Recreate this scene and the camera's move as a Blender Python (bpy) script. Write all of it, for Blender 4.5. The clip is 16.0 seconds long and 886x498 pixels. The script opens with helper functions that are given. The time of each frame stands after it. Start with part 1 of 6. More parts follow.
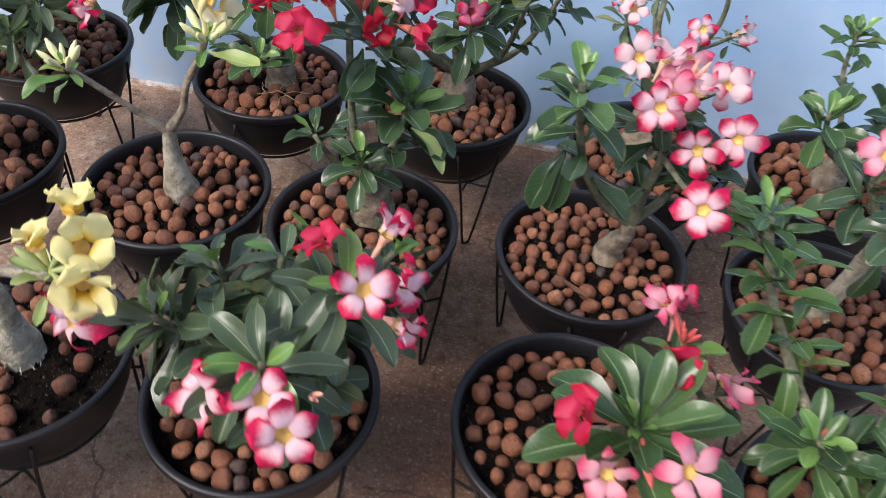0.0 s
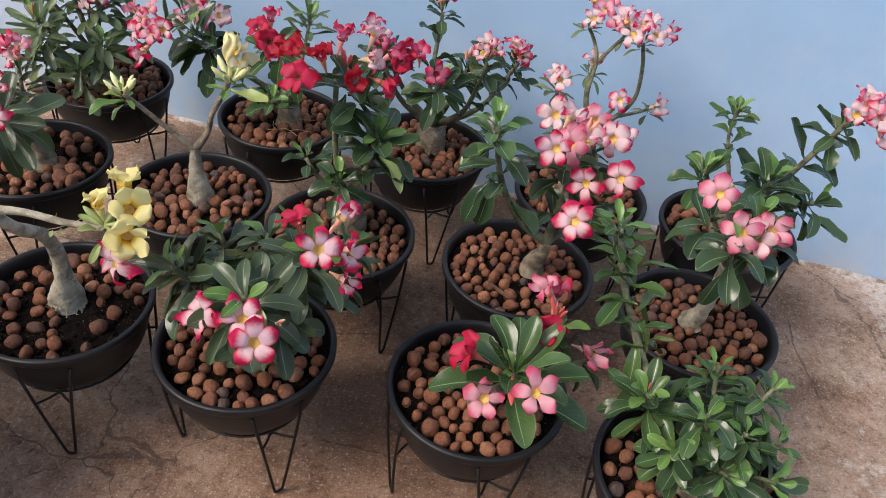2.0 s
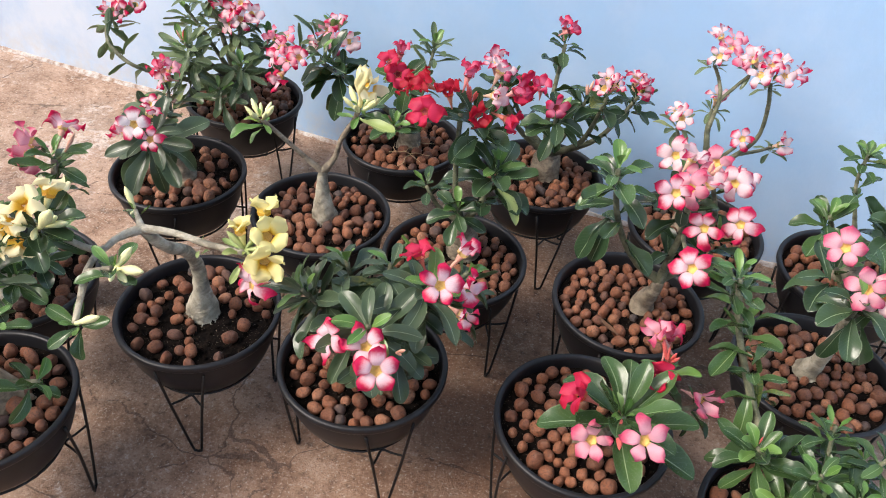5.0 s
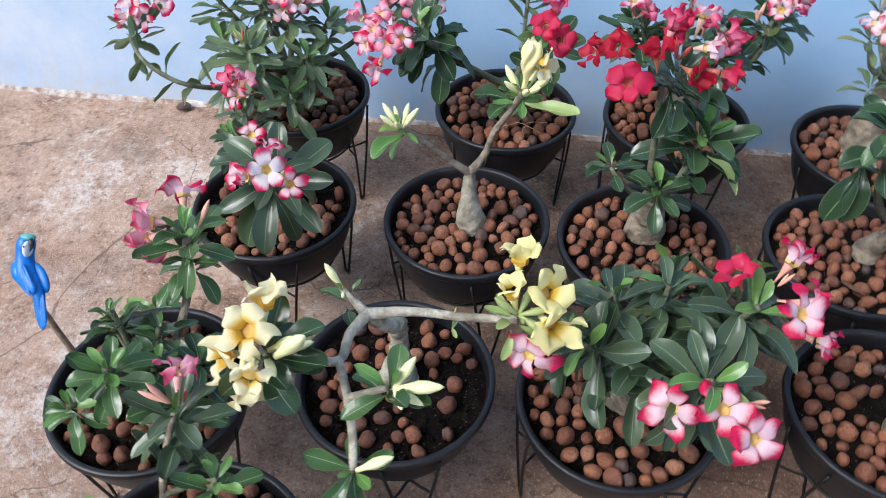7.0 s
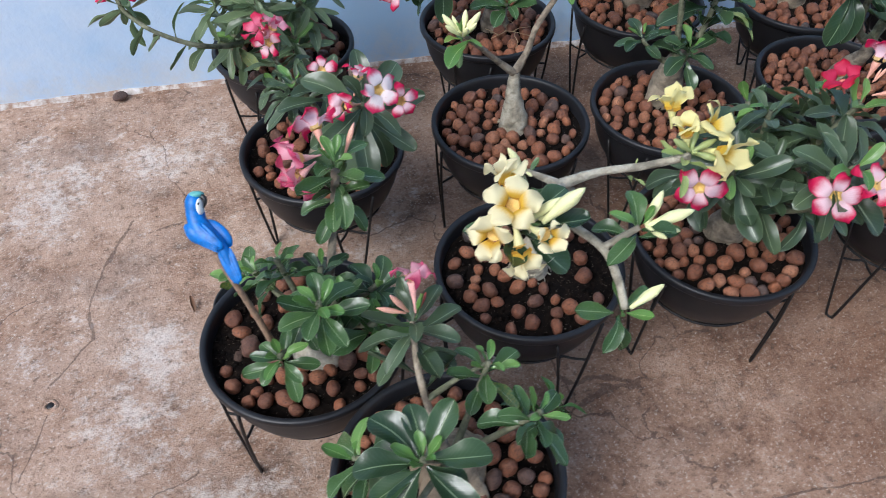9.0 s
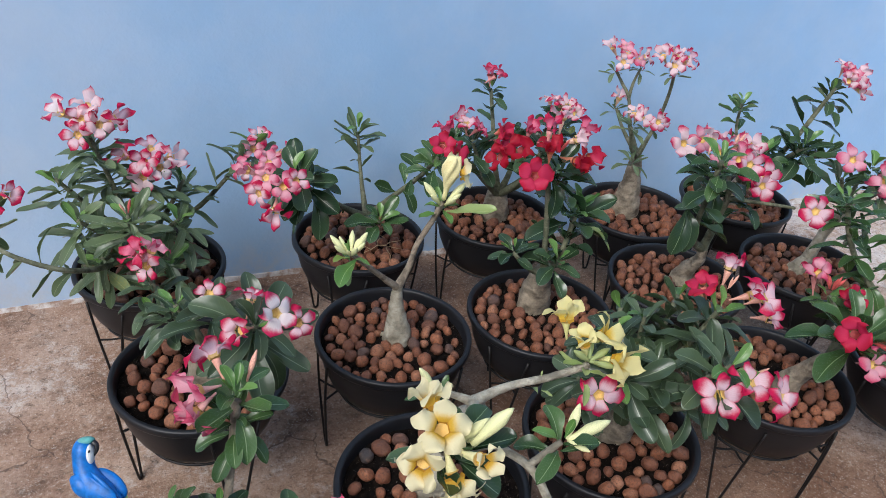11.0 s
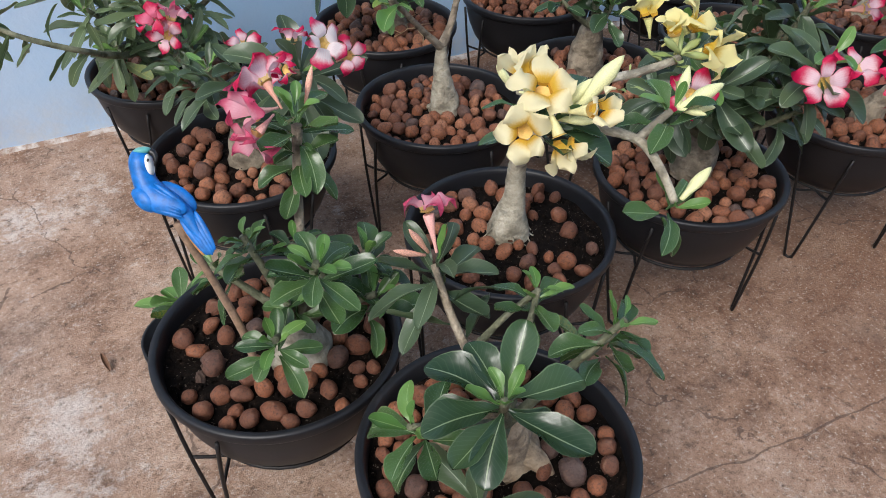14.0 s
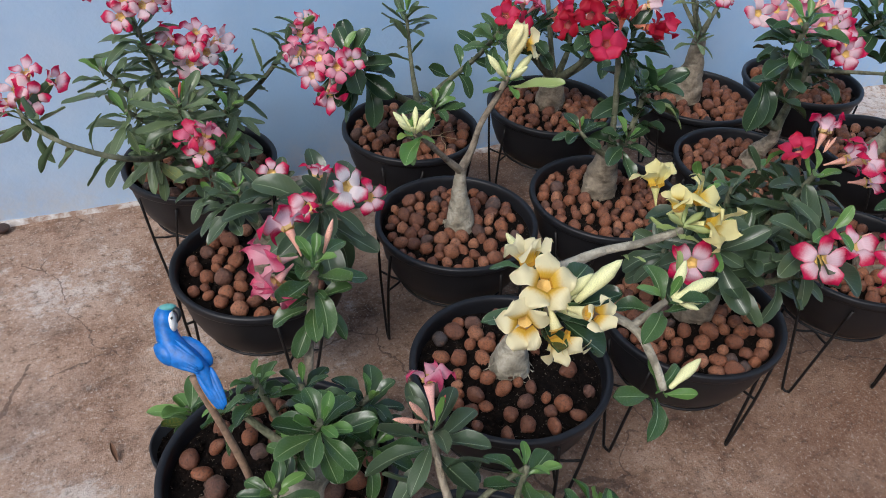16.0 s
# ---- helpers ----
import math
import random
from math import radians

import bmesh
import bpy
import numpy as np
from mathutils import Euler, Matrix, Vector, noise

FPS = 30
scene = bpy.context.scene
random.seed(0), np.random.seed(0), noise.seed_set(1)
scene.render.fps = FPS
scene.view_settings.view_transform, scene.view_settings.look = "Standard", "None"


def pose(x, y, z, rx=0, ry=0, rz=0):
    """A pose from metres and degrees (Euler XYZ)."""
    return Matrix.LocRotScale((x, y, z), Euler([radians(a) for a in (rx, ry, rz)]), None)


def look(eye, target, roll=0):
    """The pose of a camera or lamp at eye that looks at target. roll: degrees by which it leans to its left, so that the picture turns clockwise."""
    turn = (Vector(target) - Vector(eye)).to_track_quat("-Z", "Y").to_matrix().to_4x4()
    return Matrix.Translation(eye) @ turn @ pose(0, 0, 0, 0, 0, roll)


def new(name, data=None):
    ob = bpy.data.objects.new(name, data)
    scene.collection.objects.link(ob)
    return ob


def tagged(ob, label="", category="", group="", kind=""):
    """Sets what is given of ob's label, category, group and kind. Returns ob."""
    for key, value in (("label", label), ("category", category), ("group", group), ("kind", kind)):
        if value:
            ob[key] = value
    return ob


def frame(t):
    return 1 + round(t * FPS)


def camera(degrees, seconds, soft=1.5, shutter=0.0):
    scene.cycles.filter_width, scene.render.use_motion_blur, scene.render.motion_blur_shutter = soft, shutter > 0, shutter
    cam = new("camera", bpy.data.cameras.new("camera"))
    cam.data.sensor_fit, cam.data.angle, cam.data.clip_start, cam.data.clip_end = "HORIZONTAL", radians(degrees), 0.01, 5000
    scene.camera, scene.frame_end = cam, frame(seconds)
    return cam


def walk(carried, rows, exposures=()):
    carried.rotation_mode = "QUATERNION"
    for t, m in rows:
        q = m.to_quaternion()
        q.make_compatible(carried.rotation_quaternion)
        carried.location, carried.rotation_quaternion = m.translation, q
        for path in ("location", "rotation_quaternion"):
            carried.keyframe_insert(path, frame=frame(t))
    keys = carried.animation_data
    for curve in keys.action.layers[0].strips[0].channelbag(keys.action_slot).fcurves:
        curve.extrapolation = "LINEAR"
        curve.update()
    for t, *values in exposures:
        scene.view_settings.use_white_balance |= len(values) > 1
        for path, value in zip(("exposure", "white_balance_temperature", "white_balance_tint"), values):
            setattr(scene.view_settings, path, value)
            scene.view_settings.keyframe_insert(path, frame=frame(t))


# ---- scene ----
cam = camera(59.8, 16.0, 0.35, 0.30)
PATH = [
    (0, (0.121, 0.347, 1.273), (0.130, 1.785, -0.117), 5.80),
    (0.5, (0.228, 0.180, 1.297), (0.166, 1.667, -0.039), 5.22),
    (1, (0.234, 0.111, 1.355), (0.163, 1.629, 0.054), 2.33),
    (1.5, (0.258, 0.042, 1.409), (0.202, 1.578, 0.129), 6.37),
    (2, (0.263, -0.001, 1.441), (0.216, 1.550, 0.179), 8.40),
    (2.5, (0.272, -0.012, 1.498), (0.234, 1.550, 0.250), 8.93),
    (2.8, (0.279, -0.006, 1.537), (0.210, 1.554, 0.288), 8.46),
    (3, (0.279, -0.005, 1.552), (0.177, 1.555, 0.304), 7.88),
    (3.2, (0.282, -0.001, 1.563), (0.162, 1.554, 0.311), 7.53),
    (5.3, (0.193, -0.007, 1.485), (-0.108, 1.488, 0.192), 5.59),
    (5.5, (0.163, 0.011, 1.460), (-0.125, 1.475, 0.128), 5.76),
    (6, (-0.050, 0.147, 1.424), (-0.289, 1.576, 0.045), 3.31),
    (6.5, (-0.249, 0.272, 1.393), (-0.404, 1.699, 0.000), 2.39),
    (7, (-0.389, 0.251, 1.424), (-0.445, 1.658, 0.004), -0.26),
    (7.5, (-0.563, 0.339, 1.451), (-0.353, 1.680, -0.018), -2.55),
    (8, (-0.725, 0.361, 1.419), (-0.382, 1.684, -0.041), -1.94),
    (8.5, (-0.828, 0.242, 1.406), (-0.459, 1.533, -0.076), -0.87),
    (9, (-0.934, 0.183, 1.371), (-0.533, 1.481, -0.096), -0.27),
    (9.5, (-1.038, 0.281, 1.343), (-0.562, 1.570, -0.110), -2.91),
    (10, (-1.046, 0.311, 1.372), (-0.277, 1.656, 0.107), 3.80),
    (10.2, (-1.022, 0.300, 1.396), (-0.200, 1.695, 0.222), 5.32),
    (12.3, (-1.060, 0.221, 1.297), (-0.136, 1.671, 0.275), 6.70),
    (12.5, (-1.065, 0.218, 1.269), (-0.153, 1.670, 0.240), 6.23),
    (13, (-1.084, 0.195, 1.234), (-0.191, 1.620, 0.151), 4.42),
    (13.5, (-1.109, 0.210, 1.151), (-0.259, 1.564, -0.052), 1.64),
    (14, (-1.131, 0.247, 1.105), (-0.317, 1.543, -0.183), 0.51),
    (14.5, (-1.134, 0.273, 1.162), (-0.330, 1.557, -0.143), 0.72),
    (15, (-1.111, 0.291, 1.222), (-0.318, 1.596, -0.070), 3.19),
    (15.5, (-1.104, 0.293, 1.250), (-0.306, 1.635, -0.000), 4.12),
    (16, (-1.093, 0.294, 1.266), (-0.288, 1.662, 0.050), 3.89),
]
# seconds, stops, white balance in kelvin
EXPOSURE = [(0.0, 0.69, 6330, 15), (1.0, 0.56, 6430, 15), (1.5, 0.44, 6560, 14), (2.0, 0.37, 6700, 13), (2.5, 0.66, 6900, 13), (3.0, 0.76, 6960, 13), (5.5, 0.91, 6350, 12), (6.0, 1.17, 6030, 10), (6.5, 0.71, 5880, 9), (7.0, 0.67, 5730, 9), (7.5, 0.63, 5580, 9), (8.0, 0.57, 5680, 9), (9.0, 0.45, 5680, 9), (10.0, 0.33, 5480, 9), (12.5, 0.08, 6620, 11), (13.0, 0.20, 6330, 11), (14.0, 0.36, 6100, 10), (14.5, 0.37, 5680, 10), (15.0, 0.21, 5680, 10), (15.5, 0.07, 5900, 10), (16.0, 0.07, 5980, 11)]
walk(cam, [(t, look(eye, target, roll)) for t, eye, target, roll in PATH], EXPOSURE)

# ---- light: open shade, bright sky from the open side ----
world = bpy.data.worlds.new("sky")
scene.world = world
world.use_nodes = True
wn = world.node_tree.nodes
sky = wn.new("ShaderNodeTexSky")
sky.sky_type = "NISHITA"
sky.sun_disc = False
sky.dust_density = 4.0
sky.sun_elevation = radians(48)
sky.sun_rotation = radians(-123)
wn["Background"].inputs["Strength"].default_value = 0.115
world.node_tree.links.new(sky.outputs["Color"], wn["Background"].inputs["Color"])
sun_data = bpy.data.lights.new("sun", "SUN")
sun_data.energy = 2.0
sun_data.angle = radians(27)
sun_data.color = (1.0, 0.95, 0.88)
sun = new("sun", sun_data)
sun.matrix_world = look((-5.5, -2.4, 6.5), (0.0, 1.2, 0.0))


# ---- materials ----
def material(name):
    m = bpy.data.materials.new(name)
    m.use_nodes = True
    nt = m.node_tree
    return m, nt, nt.nodes["Principled BSDF"]


def node(nt, kind, **values):
    n = nt.nodes.new(kind)
    for key, value in values.items():
        if isinstance(value, bpy.types.NodeSocket):
            nt.links.new(value, n.inputs[key])
        else:
            n.inputs[key].default_value = value
    return n


def noise_tex(nt, vector, scale, detail=5.0, rough=0.6):
    n = node(nt, "ShaderNodeTexNoise", Scale=scale, Detail=detail, Roughness=rough)
    nt.links.new(vector, n.inputs["Vector"])
    return n.outputs["Fac"]


def ramp(nt, fac, stops):
    r = nt.nodes.new("ShaderNodeValToRGB")
    e = r.color_ramp.elements
    e[0].position, e[0].color = stops[0][0], (*stops[0][1], 1)
    e[1].position, e[1].color = stops[-1][0], (*stops[-1][1], 1)
    for p, c in stops[1:-1]:
        e.new(p).color = (*c, 1)
    nt.links.new(fac, r.inputs["Fac"])
    return r.outputs["Color"]


def mix(nt, fac, a, b, blend="MIX"):
    n = nt.nodes.new("ShaderNodeMix")
    n.data_type = "RGBA"
    n.blend_type = blend
    for sock, value in ((n.inputs[0], fac), (n.inputs[6], a), (n.inputs[7], b)):
        if isinstance(value, bpy.types.NodeSocket):
            nt.links.new(value, sock)
        else:
            sock.default_value = value if not isinstance(value, tuple) else (*value[:3], 1)
    return n.outputs[2]


def calc(nt, op, a, b=0.5, c=0.5, clamp=False):
    n = nt.nodes.new("ShaderNodeMath")
    n.operation = op
    n.use_clamp = clamp
    for sock, value in zip(n.inputs, (a, b, c)):
        if isinstance(value, bpy.types.NodeSocket):
            nt.links.new(value, sock)
        else:
            sock.default_value = value
    return n.outputs[0]


def bump(nt, bsdf, height, strength, distance):
    n = node(nt, "ShaderNodeBump", Strength=strength, Distance=distance, Height=height)
    nt.links.new(n.outputs["Normal"], bsdf.inputs["Normal"])


def object_coords(nt):
    return nt.nodes.new("ShaderNodeTexCoord").outputs["Object"]


def world_coords(nt):
    return nt.nodes.new("ShaderNodeNewGeometry").outputs["Position"]


def random_of(nt):
    return nt.nodes.new("ShaderNodeObjectInfo").outputs["Random"]


def floor_material():
    m, nt, b = material("worn concrete")
    p = world_coords(nt)
    big = noise_tex(nt, p, 1.3, 6, 0.62)
    mid = noise_tex(nt, p, 6.0, 9, 0.72)
    fine = noise_tex(nt, p, 48.0, 8, 0.75)
    grain = noise_tex(nt, p, 260.0, 4, 0.7)
    base = ramp(nt, mid, [(0.36, (0.130, 0.077, 0.052)), (0.45, (0.270, 0.170, 0.117)), (0.55, (0.385, 0.258, 0.184)), (0.66, (0.480, 0.352, 0.270))])
    # rusty earth rubbed in, more past the middle; darkened for shade among the pots
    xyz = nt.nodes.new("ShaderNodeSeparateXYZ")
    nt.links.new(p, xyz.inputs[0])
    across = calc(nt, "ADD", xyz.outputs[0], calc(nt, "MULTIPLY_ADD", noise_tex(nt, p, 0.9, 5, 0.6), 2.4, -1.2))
    rust_shade = calc(nt, "MINIMUM", calc(nt, "MAXIMUM", calc(nt, "MULTIPLY_ADD", across, 0.10, 0.04), -0.06), 0.06)
    rust_shade = calc(nt, "SUBTRACT", rust_shade, calc(nt, "MINIMUM", calc(nt, "MAXIMUM", calc(nt, "MULTIPLY_ADD", across, 0.30, -0.24), 0.0), 0.10))
    big = calc(nt, "ADD", big, rust_shade)
    red = mix(nt, ramp(nt, big, [(0.46, (0, 0, 0)), (0.64, (0.85, 0.85, 0.85))]), base, (0.235, 0.128, 0.078))
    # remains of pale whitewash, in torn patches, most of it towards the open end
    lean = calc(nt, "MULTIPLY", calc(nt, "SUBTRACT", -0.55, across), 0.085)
    # thinner wash mid-floor puts the pots' shade into the colour
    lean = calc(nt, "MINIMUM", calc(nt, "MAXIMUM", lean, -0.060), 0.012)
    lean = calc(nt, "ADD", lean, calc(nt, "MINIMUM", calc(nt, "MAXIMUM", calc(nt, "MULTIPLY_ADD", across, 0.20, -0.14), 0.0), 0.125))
    # thicker splashes of whitewash
    for x, y, r in ((-1.11, 1.98, 0.14), (-1.31, 2.00, 0.17), (-1.55, 2.00, 0.24), (-1.46, 1.80, 0.17), (-1.25, 1.26, 0.15), (-1.30, 1.13, 0.14), (-1.21, 1.32, 0.10), (-1.50, 1.34, 0.12), (-1.20, 1.93, 0.12)):
        far = nt.nodes.new("ShaderNodeVectorMath")
        far.operation = "DISTANCE"
        nt.links.new(p, far.inputs[0])
        far.inputs[1].default_value = (x, y, 0.0)
        near = calc(nt, "SUBTRACT", 1.0, calc(nt, "DIVIDE", far.outputs["Value"], r), clamp=True)
        lean = calc(nt, "MULTIPLY_ADD", near, 0.072, lean)
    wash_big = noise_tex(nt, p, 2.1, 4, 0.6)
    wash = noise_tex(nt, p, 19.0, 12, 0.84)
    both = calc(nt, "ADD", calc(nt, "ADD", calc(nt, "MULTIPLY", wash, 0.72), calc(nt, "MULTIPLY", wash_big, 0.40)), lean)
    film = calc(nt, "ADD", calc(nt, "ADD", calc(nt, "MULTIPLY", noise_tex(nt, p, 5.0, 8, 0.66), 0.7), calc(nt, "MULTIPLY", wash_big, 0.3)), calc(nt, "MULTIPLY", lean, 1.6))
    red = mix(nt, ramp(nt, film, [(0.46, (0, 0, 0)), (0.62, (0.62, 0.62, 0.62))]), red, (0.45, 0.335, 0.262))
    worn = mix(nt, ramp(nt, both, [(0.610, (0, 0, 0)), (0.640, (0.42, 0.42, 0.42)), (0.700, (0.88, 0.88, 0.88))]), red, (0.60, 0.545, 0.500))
    # dark specks, chips and damp stains
    dark = mix(nt, ramp(nt, fine, [(0.33, (0.85, 0.85, 0.85)), (0.46, (0, 0, 0))]), worn, (0.120, 0.085, 0.064))
    dark = mix(nt, ramp(nt, fine, [(0.57, (0, 0, 0)), (0.72, (0.6, 0.6, 0.6))]), dark, (0.56, 0.50, 0.45))
    speck = noise_tex(nt, p, 150.0, 5, 0.75)
    dark = mix(nt, ramp(nt, speck, [(0.56, (0, 0, 0)), (0.66, (0.8, 0.8, 0.8))]), dark, (0.60, 0.54, 0.47))
    dark = mix(nt, ramp(nt, speck, [(0.32, (0.75, 0.75, 0.75)), (0.44, (0, 0, 0))]), dark, (0.085, 0.060, 0.046))
    stain = noise_tex(nt, p, 2.7, 5, 0.7)
    out = mix(nt, ramp(nt, stain, [(0.32, (0.5, 0.5, 0.5)), (0.45, (0, 0, 0))]), dark, (0.140, 0.102, 0.082))
    # hairline cracks of uneven width
    warp = nt.nodes.new("ShaderNodeTexNoise")
    warp.inputs["Scale"].default_value = 6.0
    warp.inputs["Detail"].default_value = 6.0
    nt.links.new(p, warp.inputs["Vector"])
    moved = nt.nodes.new("ShaderNodeVectorMath")
    moved.operation = "MULTIPLY_ADD"
    nt.links.new(warp.outputs["Color"], moved.inputs[0])
    moved.inputs[1].default_value = (0.20, 0.20, 0.0)
    nt.links.new(p, moved.inputs[2])
    flat = nt.nodes.new("ShaderNodeVectorMath")
    flat.operation = "MULTIPLY_ADD"
    nt.links.new(warp.outputs["Color"], flat.inputs[0])
    flat.inputs[1].default_value = (0.05, 0.05, 0.0)
    nt.links.new(p, flat.inputs[2])
    wander = nt.nodes.new("ShaderNodeVectorMath")
    wander.operation = "MULTIPLY_ADD"
    nt.links.new(flat.outputs[0], wander.inputs[0])
    wander.inputs[1].default_value = (1.0, 1.0, 0.0)
    wander.inputs[2].default_value = (-0.025, -0.025, 0.0)
    vor = nt.nodes.new("ShaderNodeTexVoronoi")
    vor.feature = "DISTANCE_TO_EDGE"
    vor.inputs["Scale"].default_value = 1.55
    nt.links.new(moved.outputs[0], vor.inputs["Vector"])
    wide = calc(nt, "MULTIPLY", ramp(nt, wash, [(0.36, (0.0, 0.0, 0.0)), (0.60, (1, 1, 1))]), 0.0052)
    line = calc(nt, "LESS_THAN", vor.outputs["Distance"], wide)
    crack = calc(nt, "MULTIPLY", line, calc(nt, "GREATER_THAN", stain, 0.475))
    # the long cracks that run across the slab, from point to point
    for ax, ay, bx, by, half in ((-0.78, 0.712, -0.446, 0.657, 0.0014), (-0.446, 0.657, -0.122, 0.606, 0.0014), (-0.122, 0.606, 0.36, 0.520, 0.0014), (-1.268, 1.713, -1.344, 1.588, 0.0030), (-1.344, 1.588, -1.377, 1.455, 0.0018), (-1.377, 1.455, -1.371, 1.371, 0.0030), (-1.371, 1.371, -1.456, 1.276, 0.0016), (-1.456, 1.20, -1.50, 1.065, 0.0014), (-0.023, 1.362, 0.094, 1.384, 0.0014), (1.223, 1.706, 1.229, 1.437, 0.0020)):
        rel = nt.nodes.new("ShaderNodeVectorMath")
        rel.operation = "SUBTRACT"
        nt.links.new(wander.outputs[0], rel.inputs[0])
        rel.inputs[1].default_value = (ax, ay, 0.0)
        dot = nt.nodes.new("ShaderNodeVectorMath")
        dot.operation = "DOT_PRODUCT"
        nt.links.new(rel.outputs[0], dot.inputs[0])
        span = (bx - ax) ** 2 + (by - ay) ** 2
        dot.inputs[1].default_value = ((bx - ax) / span, (by - ay) / span, 0.0)
        along = calc(nt, "ADD", dot.outputs["Value"], 0.0, clamp=True)
        foot = nt.nodes.new("ShaderNodeVectorMath")
        foot.operation = "SCALE"
        foot.inputs[0].default_value = (bx - ax, by - ay, 0.0)
        nt.links.new(along, foot.inputs["Scale"])
        gap = nt.nodes.new("ShaderNodeVectorMath")
        gap.operation = "DISTANCE"
        nt.links.new(rel.outputs[0], gap.inputs[0])
        nt.links.new(foot.outputs[0], gap.inputs[1])
        ragged = calc(nt, "MULTIPLY", ramp(nt, wash, [(0.38, (0.1, 0.1, 0.1)), (0.58, (1, 1, 1))]), half * 2)
        crack = calc(nt, "MAXIMUM", crack, calc(nt, "LESS_THAN", gap.outputs["Value"], ragged))
    col = mix(nt, calc(nt, "MULTIPLY", crack, 0.62), out, (0.090, 0.062, 0.050))
    # shade among the pots and brighter ends, multiplied into the floor colour
    floor_shade = ramp(nt, calc(nt, "MULTIPLY_ADD", across, 0.25, 0.5), [(0.16, (1.14, 1.13, 1.12)), (0.30, (1.00, 0.97, 0.94)), (0.46, (0.99, 0.95, 0.91)), (0.62, (0.86, 0.82, 0.78)), (0.80, (1.14, 1.13, 1.12))])
    col = mix(nt, 1.0, col, floor_shade, "MULTIPLY")
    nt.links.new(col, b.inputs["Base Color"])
    b.inputs["Roughness"].default_value = 0.85
    b.inputs["Specular IOR Level"].default_value = 0.25
    h = calc(nt, "ADD", calc(nt, "MULTIPLY", fine, 0.8), calc(nt, "ADD", calc(nt, "MULTIPLY", grain, 0.30), calc(nt, "MULTIPLY", crack, -0.8)))
    bump(nt, b, calc(nt, "ADD", h, calc(nt, "MULTIPLY", both, 0.7)), 0.9, 0.008)
    return m


def wall_material():
    m, nt, b = material("pale blue wall paint")
    p = world_coords(nt)
    big = noise_tex(nt, p, 1.1, 4, 0.55)
    mid = noise_tex(nt, p, 5.0, 6, 0.6)
    fine = noise_tex(nt, p, 90.0, 4, 0.6)
    col = ramp(nt, big, [(0.3, (0.305, 0.490, 0.72)), (0.7, (0.365, 0.555, 0.78))])
    col = mix(nt, ramp(nt, mid, [(0.35, (0.45, 0.45, 0.45)), (0.6, (0, 0, 0))]), col, (0.345, 0.485, 0.665))
    blot = noise_tex(nt, p, 2.3, 5, 0.7)
    col = mix(nt, ramp(nt, blot, [(0.46, (0, 0, 0)), (0.70, (0.45, 0.45, 0.45))]), col, (0.48, 0.60, 0.75))
    # left end paled for brighter light and chalky patches; earth splashes near the foot
    z = nt.nodes.new("ShaderNodeSeparateXYZ")
    nt.links.new(p, z.inputs[0])
    open_end = calc(nt, "MULTIPLY_ADD", z.outputs[0], -0.9, -0.55, clamp=True)
    chalk_and_light = calc(nt, "MULTIPLY", open_end, ramp(nt, noise_tex(nt, p, 3.2, 7, 0.68), [(0.34, (0.25, 0.25, 0.25)), (0.62, (1, 1, 1))]))
    col = mix(nt, calc(nt, "MULTIPLY", chalk_and_light, 0.8), col, (0.66, 0.72, 0.79))
    low = calc(nt, "SUBTRACT", 1.0, calc(nt, "DIVIDE", z.outputs[2], 0.16), clamp=True)
    grime = calc(nt, "MULTIPLY", low, ramp(nt, noise_tex(nt, p, 16.0, 7, 0.7), [(0.40, (0, 0, 0)), (0.62, (1, 1, 1))]))
    col = mix(nt, calc(nt, "MULTIPLY", grime, 0.65), col, (0.56, 0.55, 0.53))
    nt.links.new(col, b.inputs["Base Color"])
    b.inputs["Roughness"].default_value = 0.6
    bump(nt, b, calc(nt, "ADD", fine, calc(nt, "MULTIPLY", mid, 1.5)), 0.25, 0.004)
    return m


def plaster_material():
    m, nt, b = material("chipped whitewashed mortar")
    p = world_coords(nt)
    n1 = noise_tex(nt, p, 22.0, 8, 0.7)
    col = ramp(nt, n1, [(0.42, (0.26, 0.17, 0.12)), (0.54, (0.48, 0.43, 0.39)), (0.68, (0.64, 0.63, 0.62))])
    nt.links.new(col, b.inputs["Base Color"])
    b.inputs["Roughness"].default_value = 0.9
    bump(nt, b, n1, 0.6, 0.006)
    return m


def plain(name, color, rough=0.5, metal=0.0, scale=40.0, vary=0.25, relief=0.2, distance=0.002):
    m, nt, b = material(name)
    p = object_coords(nt)
    n1 = noise_tex(nt, p, scale, 5, 0.6)
    dark = tuple(c * (1 - vary) for c in color)
    light = tuple(min(1.0, c * (1 + vary)) for c in color)
    nt.links.new(ramp(nt, n1, [(0.3, dark), (0.7, light)]), b.inputs["Base Color"])
    b.inputs["Roughness"].default_value = rough
    b.inputs["Metallic"].default_value = metal
    if relief:
        bump(nt, b, n1, relief, distance)
    return m


def pot_material():
    m, nt, b = material("black plastic")
    p = object_coords(nt)
    n1 = noise_tex(nt, p, 9.0, 6, 0.65)
    n2 = noise_tex(nt, p, 90.0, 3, 0.5)
    col = ramp(nt, n1, [(0.35, (0.0075, 0.0078, 0.0095)), (0.62, (0.011, 0.0115, 0.0140)), (0.8, (0.030, 0.027, 0.025))])
    nt.links.new(col, b.inputs["Base Color"])
    nt.links.new(calc(nt, "MULTIPLY_ADD", n1, 0.20, 0.36), b.inputs["Roughness"])
    b.inputs["Specular IOR Level"].default_value = 0.42
    bump(nt, b, n2, 0.10, 0.001)
    return m


